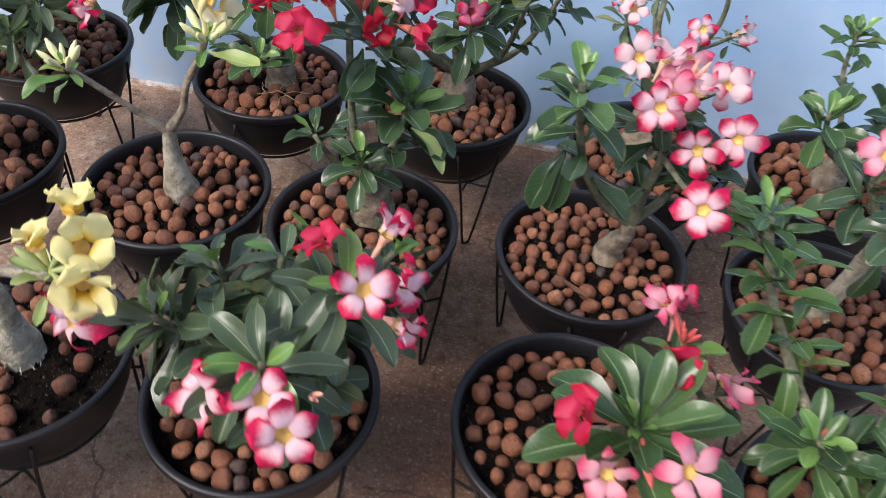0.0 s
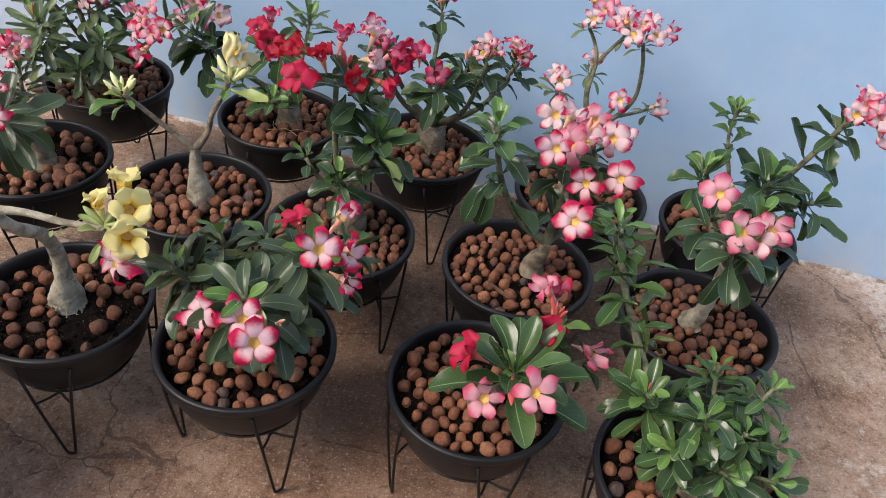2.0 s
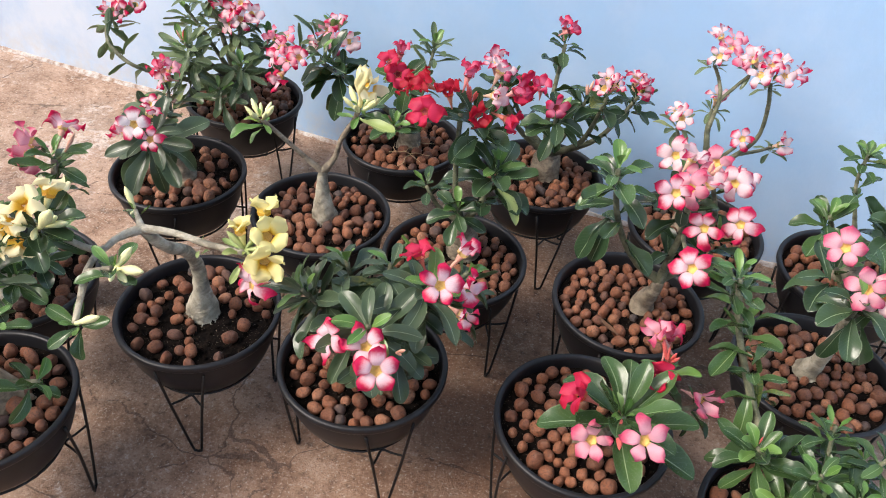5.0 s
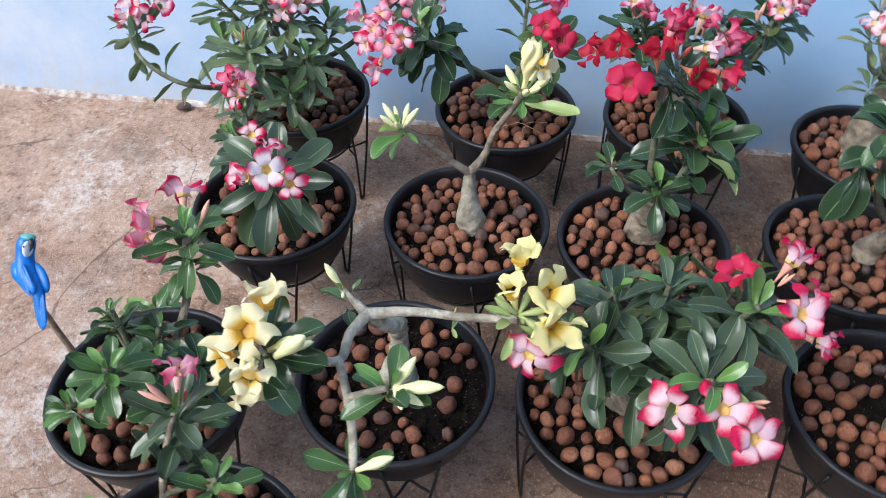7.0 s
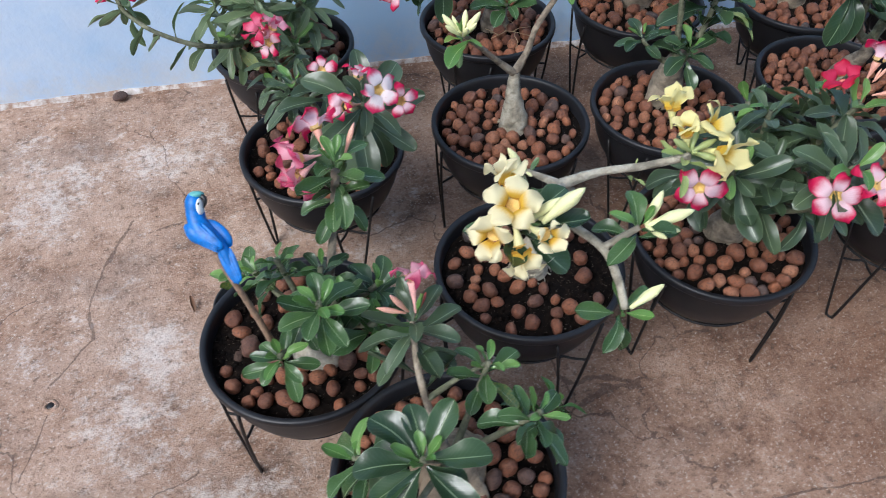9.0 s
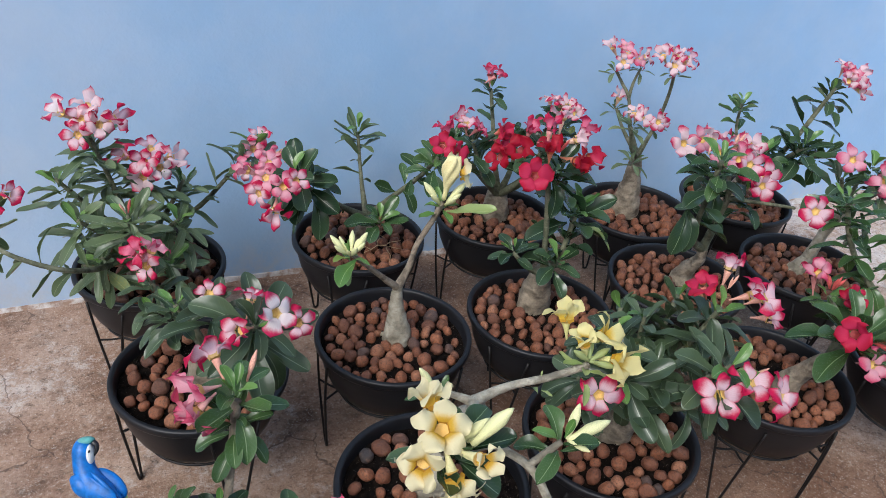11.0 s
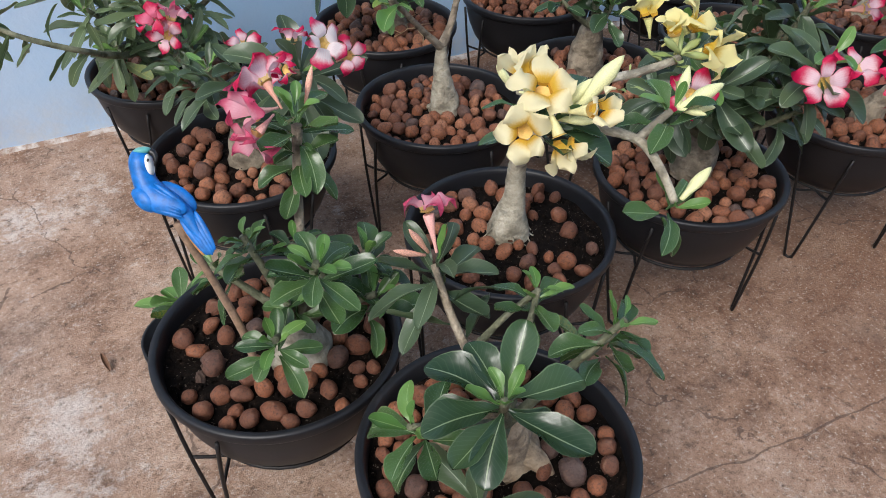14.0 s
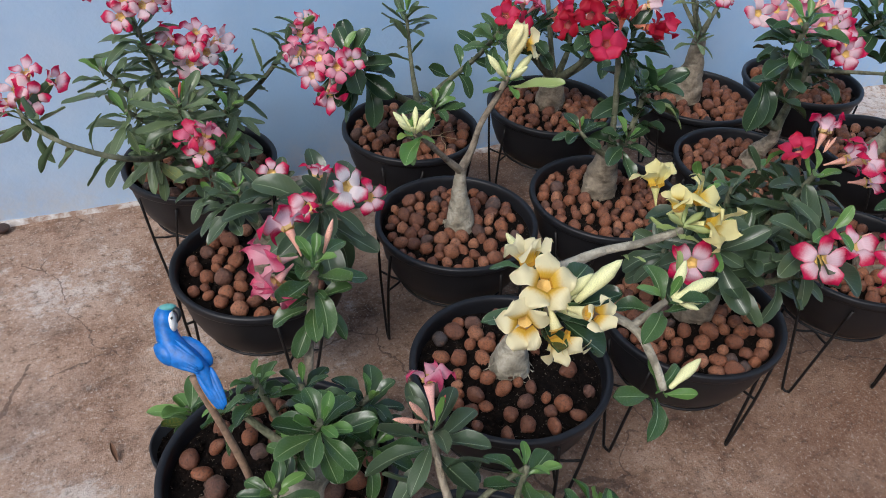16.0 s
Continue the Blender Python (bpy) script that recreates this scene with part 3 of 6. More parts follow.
def bud_mesh(mat, wide=1.0):
    return finish(lathe([(r * wide, z) for r, z in ((0.0, 0.0), (0.055, 0.02), (0.075, 0.22), (0.135, 0.50), (0.125, 0.70), (0.055, 0.92), (0.0, 1.0))], 10, 0.2, 3), "bud", mat)


def bloom_mesh(mat):
    """A closed bloom of length 1 along Z: five petals wound round each other above a slim tube."""
    bm = bmesh.new()
    rings = []
    for k in range(15):
        v = k / 14
        r = 0.050 + 0.115 * math.sin(0.5 * math.pi * min(1.0, max(0.0, (v - 0.20) / 0.48))) ** 1.4 - 0.055 * max(0.0, (v - 0.72) / 0.28) ** 2
        ring = []
        for i in range(25):
            a = math.tau * i / 25
            lobe = 1 + (0.62 * abs(math.sin(2.5 * (a - 2.2 * v))) - 0.34) * min(1.0, max(0.0, (v - 0.25) * 2))
            ring.append(bm.verts.new((r * lobe * math.cos(a), r * lobe * math.sin(a), v)))
        rings.append(ring)
    for i, v in enumerate(rings[-1]):
        v.co.z += 0.07 * math.sin(5 * (math.tau * i / 25 - 2.2))
    for a, b in zip(rings, rings[1:]):
        for i in range(25):
            bm.faces.new((a[i], a[(i + 1) % 25], b[(i + 1) % 25], b[i]))
    bm.faces.new(rings[0])
    bm.faces.new(rings[-1])
    return finish(bm, "bloom", mat)


BLOOM = bloom_mesh(plain("cream yellow bloom", (0.76, 0.68, 0.34), 0.5, 0, 40, 0.14, 0.3))
BUDS = {"yellow": bud_mesh(plain("pale yellow bud", (0.70, 0.70, 0.36), 0.5, 0, 50, 0.2, 0.2)), "red": bud_mesh(plain("red bud", (0.55, 0.10, 0.09), 0.5, 0, 40, 0.45, 0.2), 0.68), "pink": bud_mesh(plain("pink bud", (0.68, 0.36, 0.26), 0.5, 0, 40, 0.4, 0.2), 0.68), "green": bud_mesh(PALE)}

# ---- ground and wall ----
WALL_Y, WALL_SLOPE = 2.150, -0.113
WALL_TURN = math.degrees(math.atan(WALL_SLOPE))


def box_mesh(name, size, mat):
    bm = bmesh.new()
    bmesh.ops.create_cube(bm, size=1.0)
    bmesh.ops.scale(bm, vec=size, verts=bm.verts)
    return finish(bm, name, mat, False)


def build_ground():
    bm = bmesh.new()
    bmesh.ops.create_grid(bm, x_segments=160, y_segments=110, size=1.0)
    for v in bm.verts:
        x, y = v.co.x * 4.0, -0.35 + v.co.y * 2.75
        z = 0.004 * noise.noise((x * 2.2, y * 2.2, 3.1)) + 0.0015 * noise.noise((x * 9, y * 9, 1.7))
        v.co = (x, y, z - 0.001)
    edge = [(-60, -60), (60, -60), (60, 40), (-60, 40)]
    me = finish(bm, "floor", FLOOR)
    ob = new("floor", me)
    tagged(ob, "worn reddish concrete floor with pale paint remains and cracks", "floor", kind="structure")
    bm = bmesh.new()
    bm.faces.new([bm.verts.new((x, y, -0.02)) for x, y in edge])
    far = new("ground", finish(bm, "ground", FLOOR, False))
    tagged(far, "reddish concrete yard reaching away from the floor", "ground", kind="structure")


def build_wall():
    ob = new("wall_north", box_mesh("wall_north", (16.0, 0.16, 3.2), WALL))
    ob.matrix_world = pose(0, WALL_Y, 0, 0, 0, WALL_TURN) @ pose(0, 0.08, 1.55)
    tagged(ob, "plain pale blue painted masonry wall, dusty near its foot", "wall", kind="structure")
    # rough mortar fillet along the foot
    bm = bmesh.new()
    rows = []
    for i in range(241):
        x = -4.0 + i * 8.0 / 240
        d = 0.011 + 0.010 * noise.noise((x * 5, 0, 0)) + 0.006 * noise.noise((x * 21, 4, 0))
        h = 0.009 + 0.007 * noise.noise((x * 6, 9, 0)) + 0.006 * noise.noise((x * 25, 2, 0))
        rows.append([bm.verts.new(p) for p in ((x, -d - 0.012, -0.01), (x, -d, h * 0.45), (x, -0.008, h), (x, 0.004, h))])
    for a, b in zip(rows, rows[1:]):
        for k in range(3):
            bm.faces.new((a[k], b[k], b[k + 1], a[k + 1]))
    ob = new("baseboard", finish(bm, "baseboard", MORTAR))
    ob.matrix_world = pose(0, WALL_Y, 0, 0, 0, WALL_TURN)
    tagged(ob, "chipped whitewashed mortar strip along the foot of the wall", "baseboard", kind="structure")


def build_sky_blockers():
    """Unseen plain walls added behind and beside the camera to hold back sky light."""
    south, east, west = -3.6, 2.6, -5.6
    reach = {x: WALL_Y + WALL_SLOPE * x - 0.02 for x in (east, west)}
    for name, x, y, turn, length, height in (("blocker_east", east, (reach[east] + south) / 2 + 0.04, 90, reach[east] - south - 0.08, 5.0), ("blocker_south", (east + west) / 2, south, 0, east - west + 0.16, 2.4), ("blocker_west", west, (reach[west] + south) / 2 + 0.04, 90, reach[west] - south - 0.08, 1.2)):
        ob = new(name, box_mesh(name, (length, 0.16, height), WALL))
        ob.matrix_world = pose(x, y, height / 2 - 0.01, 0, 0, turn)
        tagged(ob, "unseen plain pale blue wall added to hold back sky light", "wall", kind="structure")


build_ground()
build_wall()
build_sky_blockers()

# ---- pots, stands, soil and clay pebbles ----
RIM, SOIL_Z = 0.314, 0.284
POT_MESH = finish(lathe([(0.0, -0.156), (0.085, -0.156), (0.100, -0.152), (0.124, -0.134), (0.142, -0.108), (0.155, -0.075), (0.163, -0.040), (0.1655, -0.020), (0.1655, -0.018), (0.1735, -0.0165), (0.1755, -0.013), (0.1755, -0.003), (0.1740, 0.0), (0.1660, 0.0), (0.1640, -0.003), (0.1620, -0.010), (0.1600, -0.035), (0.152, -0.060), (0.0, -0.075)], 72, 0.004), "pot_shell", POT)
SMALL_POT = finish(lathe([(0.0, -0.11), (0.060, -0.11), (0.074, -0.02), (0.080, -0.018), (0.080, 0.0), (0.075, 0.0), (0.070, -0.03), (0.0, -0.035)], 40), "pot_shell", POT)


def soil_mesh(seed, radius=0.1605):
    bm = bmesh.new()
    rings = [[bm.verts.new((0, 0, 0.008))]]
    for k in range(1, 13):
        r = radius * k / 12
        ring = []
        for i in range(48):
            a = math.tau * i / 48
            x, y = r * math.cos(a), r * math.sin(a)
            z = 0.008 * (1 - (r / radius) ** 2) + 0.006 * noise.noise((x * 30 + seed, y * 30, 0)) + 0.003 * noise.noise((x * 110 + seed, y * 110, 2))
            ring.append(bm.verts.new((x, y, z)))
        rings.append(ring)
    for i in range(48):
        bm.faces.new((rings[0][0], rings[1][i], rings[1][(i + 1) % 48]))
    for a, b in zip(rings[1:], rings[2:]):
        for i in range(48):
            j = (i + 1) % 48
            bm.faces.new((a[i], b[i], b[j], a[j]))
    # loose crumbs of earth and bark
    rng = random.Random(seed + 90)
    for k in range(int(520 * (radius / 0.16) ** 2)):
        d, a = radius * 0.97 * math.sqrt(rng.random()), rng.uniform(0, math.tau)
        c = Vector((d * math.cos(a), d * math.sin(a), 0.008 * (1 - (d / radius) ** 2) + rng.uniform(0.0, 0.004)))
        s = rng.choice((0.0014, 0.002, 0.003, 0.0045))
        turn = Euler((rng.uniform(0, 6), rng.uniform(0, 6), rng.uniform(0, 6))).to_matrix()
        v = [bm.verts.new(c + turn @ Vector(q) * s * rng.uniform(0.7, 1.3)) for q in ((1.5, 0, 0), (-1.5, 0, 0), (0, 1, 0), (0, -1, 0), (0, 0, 0.8), (0, 0, -0.8))]
        for x in (0, 1):
            for y in (2, 3):
                for z in (4, 5):
                    bm.faces.new((v[x], v[y], v[z]))
    me = finish(bm, "soil", SOIL)
    return me


SOILS = [soil_mesh(s) for s in range(3)]


def pebble_mesh(seed):
    """A rolled lump of clay: egg-shaped, dented, with a flat or two."""
    bm = bmesh.new()
    bmesh.ops.create_icosphere(bm, subdivisions=3, radius=1.0)
    rng = random.Random(seed)
    s = Vector((rng.uniform(0.94, 1.24), rng.uniform(0.84, 1.06), rng.uniform(0.72, 0.98)))
    flats = [(Vector((rng.uniform(-1, 1), rng.uniform(-1, 1), rng.uniform(-1, 1))).normalized(), rng.uniform(0.80, 0.95)) for _ in range(2)]
    shift = Vector((seed * 3.7, seed * 1.3, 0))
    for v in bm.verts:
        d = v.co.normalized()
        q = d * (1 + 0.16 * noise.noise(d * 1.0 + shift) + 0.06 * noise.noise(d * 2.6 + shift) + 0.015 * noise.noise(d * 7.0 + shift))
        for axis, cut in flats:
            over = q.dot(axis) - cut
            if over > 0:
                q -= axis * over * 0.75
        v.co = Vector((q.x * s.x, q.y * s.y, q.z * s.z))
    return finish(bm, "clay_ball", CLAY)


PEBBLES = [pebble_mesh(s) for s in range(14)]


def leg_mesh():
    """One hairpin: two arms that meet in a rounded point on the floor."""
    a = radians(17)
    top = [(0.1690 * math.cos(k * a), 0.1690 * math.sin(k * a), 0.282) for k in (-1, 1)]
    mid = [(0.163 * math.cos(k * a * 0.66), 0.163 * math.sin(k * a * 0.66), 0.17) for k in (-1, 1)]
    w = 0.0031
    pts = [(top[0], w), (mid[0], w), ((0.150, -0.010, 0.020), w), ((0.148, -0.005, 0.006), w), ((0.148, 0.0, 0.0033), w), ((0.148, 0.005, 0.006), w), ((0.150, 0.010, 0.020), w), (mid[1], w), (top[1], w)]
    return finish(tube(pts, 6, 3), "leg", WIRE)


def brace_mesh():
    w = 0.0027
    a = radians(12)
    return finish(tube([((0.1625 * math.cos(-a), 0.1625 * math.sin(-a), 0.178), w), ((0.140, -0.016, 0.172), w), ((0.124, 0.0, 0.170), w), ((0.140, 0.016, 0.172), w), ((0.1625 * math.cos(a), 0.1625 * math.sin(a), 0.178), w)], 6, 3), "brace", WIRE)


def ring_mesh():
    pts = [((0.121 * math.cos(math.tau * i / 36), 0.121 * math.sin(math.tau * i / 36), 0.171), 0.0030) for i in range(36)]
    return finish(tube(pts, 6, 1, closed=True), "ring", WIRE)


LEG, BRACE, RING = leg_mesh(), brace_mesh(), ring_mesh()


def build_stand(x, y, turn):
    stand = empty("pot_stand", (x, y, 0), "black wire plant stand with three hairpin legs", "plant stand", "plant stands")
    part("ring", RING, stand)
    for a in turn if isinstance(turn, tuple) else (turn, turn + 120, turn + 240):
        part("leg", LEG, stand, pose(0, 0, 0, 0, 0, a))
        part("brace", BRACE, stand, pose(0, 0, 0, 0, 0, a))
    return stand


def build_pot(x, y, seed, count, bare=None, trunk=(0.0, 0.0, 0.040), label=""):
    """A bowl with soil and clay pebbles; bare: a disc of the soil left open; trunk: the disc that the plant takes."""
    rng = random.Random(seed)
    pot = empty("flower_pot", (x, y, RIM), label or "shallow black plastic bowl pot with soil and clay pebbles", "flower pot", "bowl pots")
    part("shell", POT_MESH, pot, pose(0, 0, 0, 0, 0, rng.uniform(0, 360)))
    soil = part("soil", SOILS[seed % 3], pot, pose(0, 0, SOIL_Z - RIM, 0, 0, rng.uniform(0, 360)), "dark damp potting soil")
    placed = []
    for _ in range(9000):
        if len(placed) >= count:
            break
        r = 0.0153 * rng.choice((0.74, 0.86, 0.94, 1.0, 1.05, 1.11)) * rng.uniform(0.93, 1.07)
        d, a = math.sqrt(rng.random()) * (0.158 - r), rng.uniform(0, math.tau)
        px, py = d * math.cos(a), d * math.sin(a)
        if (px - trunk[0]) ** 2 + (py - trunk[1]) ** 2 < (trunk[2] + 0.3 * r) ** 2:
            continue
        if bare and (px - bare[0]) ** 2 + (py - bare[1]) ** 2 < bare[2] ** 2 and rng.random() < 0.93:
            continue
        if any((px - q[0]) ** 2 + (py - q[1]) ** 2 < (0.90 * (r + q[2])) ** 2 for q in placed):
            continue
        placed.append((px, py, r))
    spin = soil.matrix_basis.inverted()
    for px, py, r in placed:
        z = 0.006 * (1 - (math.hypot(px, py) / 0.16) ** 2) + r * rng.uniform(0.35, 0.75)
        turn = Euler((rng.uniform(0, 6), rng.uniform(0, 6), rng.uniform(0, 6))).to_matrix().to_4x4()
        part("clay_ball", rng.choice(PEBBLES), soil, spin @ Matrix.Translation((px, py, SOIL_Z - RIM + z)) @ turn @ Matrix.Scale(r, 4))
    return pot


# place, turn of the legs, pebbles, open soil
POTS = {
    "B1": (-0.816, 1.904, -20, 84, None),
    "B2": (-0.295, 1.853, -3, 76, (-0.06, -0.02, 0.06)),
    "B3": (0.120, 1.825, -66, 84, None),
    "B4": (0.550, 1.715, -30, 80, None),
    "B5": (0.931, 1.663, -45, 74, None),
    "M1": (-0.802, 1.482, -82, 46, (0.05, 0.06, 0.07)),
    "M2": (-0.386, 1.446, 171, 66, (0.06, 0.05, 0.05)),
    "M3": (-0.023, 1.393, -29, 70, (0.02, 0.10, 0.06)),
    "M4": (0.397, 1.373, 152, 78, (0.02, -0.10, 0.06)),
    "M5": (0.803, 1.287, -10, 66, (0.04, 0.10, 0.06)),
    "F2": (-0.505, 1.037, -77, 40, (0.08, -0.03, 0.07)),
    "F3": (-0.121, 1.006, -172, 70, (0.06, 0.05, 0.06)),
    "F4": (0.337, 0.996, (-157, -66, 68), 62, (0.02, 0.05, 0.08)),
    "F5": (0.734, 0.874, -90, 58, None),
    "P": (-0.928, 1.005, -158, 48, (-0.09, 0.05, 0.075)),
    "N": (-0.771, 0.690, 20, 74, (0.06, 0.06, 0.04)),
}
# where the trunk stands in its bowl, and how much room it takes
TRUNKS = {"F2": (0.006, 0.010, 0.036), "M2": (0.008, 0.002, 0.034), "M3": (0.012, 0.044, 0.048), "M4": (0.034, 0.014, 0.034), "M5": (-0.006, 0.012, 0.032), "B3": (0.008, 0.020, 0.046), "N": (0.004, 0.012, 0.056)}
for k, (key, (x, y, turn, count, bare)) in enumerate(POTS.items()):
    build_stand(x, y, turn)
    build_pot(x, y, k + 1, int(count * 1.2), bare, TRUNKS.get(key, (0.0, 0.0, 0.040)))


# ---- plants ----
class Plant:
    """A desert rose rooted in one of the pots; places are given in the world."""

    def __init__(self, key, label, seed):
        x, y = POTS[key][:2]
        self.base = Vector((x, y, SOIL_Z))
        self.root = empty("desert_rose", self.base, label, "potted plant", "desert roses")
        self.rng = random.Random(seed)
        self.seed = seed

    def local(self, p):
        return Vector(p) - self.base

    def limb(self, points, name="branch", mat=None, sides=8, knots=0.12, label=""):
        pts = [(self.local(p[:3]), p[3] * 0.70) for p in points]
        me = finish(tube(pts, sides, 6, knots, self.seed), name, mat or TWIG)
        return part(name, me, self.root, None, label)

    def caudex(self, points, mat=None, label="swollen grey trunk"):
        pts = [(Vector(p[:3]), p[3] * (0.80 if mat is BARK or mat is None else 1.0)) for p in points]
        me = finish(tube(pts, 28, 12, 0.17, self.seed), "trunk", mat or BARK)
        return part("trunk", me, self.root, None, label)

    def leaf(self, place, ahead, normal, length, kind):
        s = length * 0.93 * self.rng.uniform(0.90, 1.10)
        part("leaf", self.rng.choice(LEAVES[kind]), self.root, frame_of(self.local(place), ahead, normal, s))

    def rosette(self, place, axis=None, n=12, length=0.085, kind="green", spread=1.0, young=3, stem=0.03, droop=0.0):
        """A whorl of leaves round a growing tip: short upright ones inside, long spreading ones below."""
        rng = self.rng
        p = Vector(place)
        if axis is None:
            axis = (p - self.base).normalized() * 0.5 + Vector((0, 0, 0.8))
        axis = Vector(axis).normalized()
        side = axis.cross(Vector((0.2, 0.9, 0.1))).normalized()
        other = axis.cross(side)
        start = rng.uniform(0, 6)
        for k in range(n):
            f = k / max(1, n - 1)
            a = start + k * 2.39996 + rng.uniform(-0.25, 0.25)
            out = side * math.cos(a) + other * math.sin(a)
            tilt = radians((22 + 62 * f ** 0.8) * spread + rng.uniform(-9, 9))
            ahead = axis * math.cos(tilt) + out * math.sin(tilt) - Vector((0, 0, droop * f))
            normal = axis * math.sin(tilt) - out * math.cos(tilt)
            size = length * (0.50 + 0.55 * min(1.0, f * 1.7)) * rng.uniform(0.85, 1.1)
            self.leaf(p - axis * stem * f + out * 0.004, ahead, normal, size, "young" if k < young else kind)

    def stem_leaves(self, a, b, n, length, kind="green", droop=0.0):
        """Single leaves set along a shoot from a to b."""
        a, b = Vector(a), Vector(b)
        along = (b - a).normalized()
        side = along.cross(Vector((0.3, 0.2, 1))).normalized()
        other = along.cross(side)
        for k in range(n):
            f = (k + self.rng.random() * 0.6) / n
            t = k * 2.4 + self.rng.uniform(-0.3, 0.3)
            out = side * math.cos(t) + other * math.sin(t)
            ahead = out + along * 0.55 - Vector((0, 0, droop))
            self.leaf(a.lerp(b, f), ahead, along - out * 0.3, length * self.rng.uniform(0.75, 1.1), kind)

    def flower(self, place, ahead, kind="rose", size=0.035, tube_long=0.045, shut=0.0):
        """Five petals round a throat on a flared tube. size: the petals' length; shut: 0 open to 1 closed."""
        rng = self.rng
        m = frame_of(self.local(place), ahead, (0.13, 0.2, 1)) @ pose(0, 0, 0, -90, 0, 0)
        spin = pose(0, 0, 0, 0, 0, rng.uniform(0, 360))
        body = part("flower", TUBE[kind], self.root, m @ spin @ Matrix.Diagonal((0.031, 0.031, tube_long, 1)), {"rose": "white flower with crimson margins", "white": "white flower with pink margins", "pink": "pink flower", "soft": "soft pink trumpet flower", "red": "crimson flower", "crimson": "deep crimson flower", "blush": "blush pink flower with crimson rim", "yellow": "pale yellow flower", "cream": "cream flower with golden throat"}[kind])
        undo = Matrix.Diagonal((1 / 0.031, 1 / 0.031, 1 / tube_long, 1))
        for k in range(5):
            s = size * 0.92 * rng.uniform(0.90, 1.10)
            lift = 8 + 70 * shut + rng.uniform(-7, 9)
            part("petal", rng.choice(PETAL[kind]), body, undo @ pose(0, 0, 0, 0, 0, 72 * k + rng.uniform(-5, 5)) @ Matrix.Translation((0, 0.0055, 0.0010 + 0.0012 * (k % 2))) @ pose(0, 0, 0, lift, 9, 0) @ Matrix.Scale(s, 4))
        part("throat", DARKHEART if kind in ("pink", "red", "crimson") else HEART, body, undo @ Matrix.Translation((0, 0, -0.0098)) @ Matrix.Scale(0.0155, 4))
        return body

    def cluster(self, place, ahead, kinds, n, radius, size=0.032):
        """Several flowers in a loose head."""
        rng = self.rng
        c, ahead = Vector(place), Vector(ahead).normalized()
        side = ahead.cross(Vector((0.1, 0.3, 1))).normalized()
        other = ahead.cross(side)
        for k in range(n):
            a = k * 2.4 + rng.uniform(-0.3, 0.3)
            r = radius * math.sqrt((k + 0.4) / n)
            off = side * math.cos(a) * r + other * math.sin(a) * r
            d = ahead + off / max(radius, 1e-3) * 0.75
            late = k >= n * 0.6
            self.flower(c + off * (1.15 if late else 1.0) + ahead * (radius - r) * 0.35, d + off / max(radius, 1e-3) * (0.6 if late else 0.0), rng.choice(kinds), size * rng.uniform(0.86, 1.08), 0.050 if late else 0.040, rng.uniform(0.3, 0.6) if late else rng.uniform(0.0, 0.12))

    def bud(self, place, ahead, kind="yellow", length=0.045):
        part("bud", BUDS[kind], self.root, frame_of(self.local(place), ahead, (0.2, 0.3, 1)) @ pose(0, 0, 0, -90, 0, 0) @ Matrix.Scale(length, 4))

    def spray(self, place, ahead, kind, n, length=0.04):
        """A tuft of closed buds."""
        for k in range(n):
            d = Vector(ahead).normalized() + Vector((self.rng.uniform(-1, 1), self.rng.uniform(-1, 1), self.rng.uniform(-0.4, 0.8))) * 0.45
            self.bud(Vector(place) + d * 0.006, d, kind, length * self.rng.uniform(0.6, 1.1))


VIEW = Vector((-0.35, 0.1, 1.4))


def facing(p, out=(0, 0, 0)):
    """A direction from p up into the open, tilted by out."""
    return (VIEW - Vector(p)).normalized() + Vector(out)


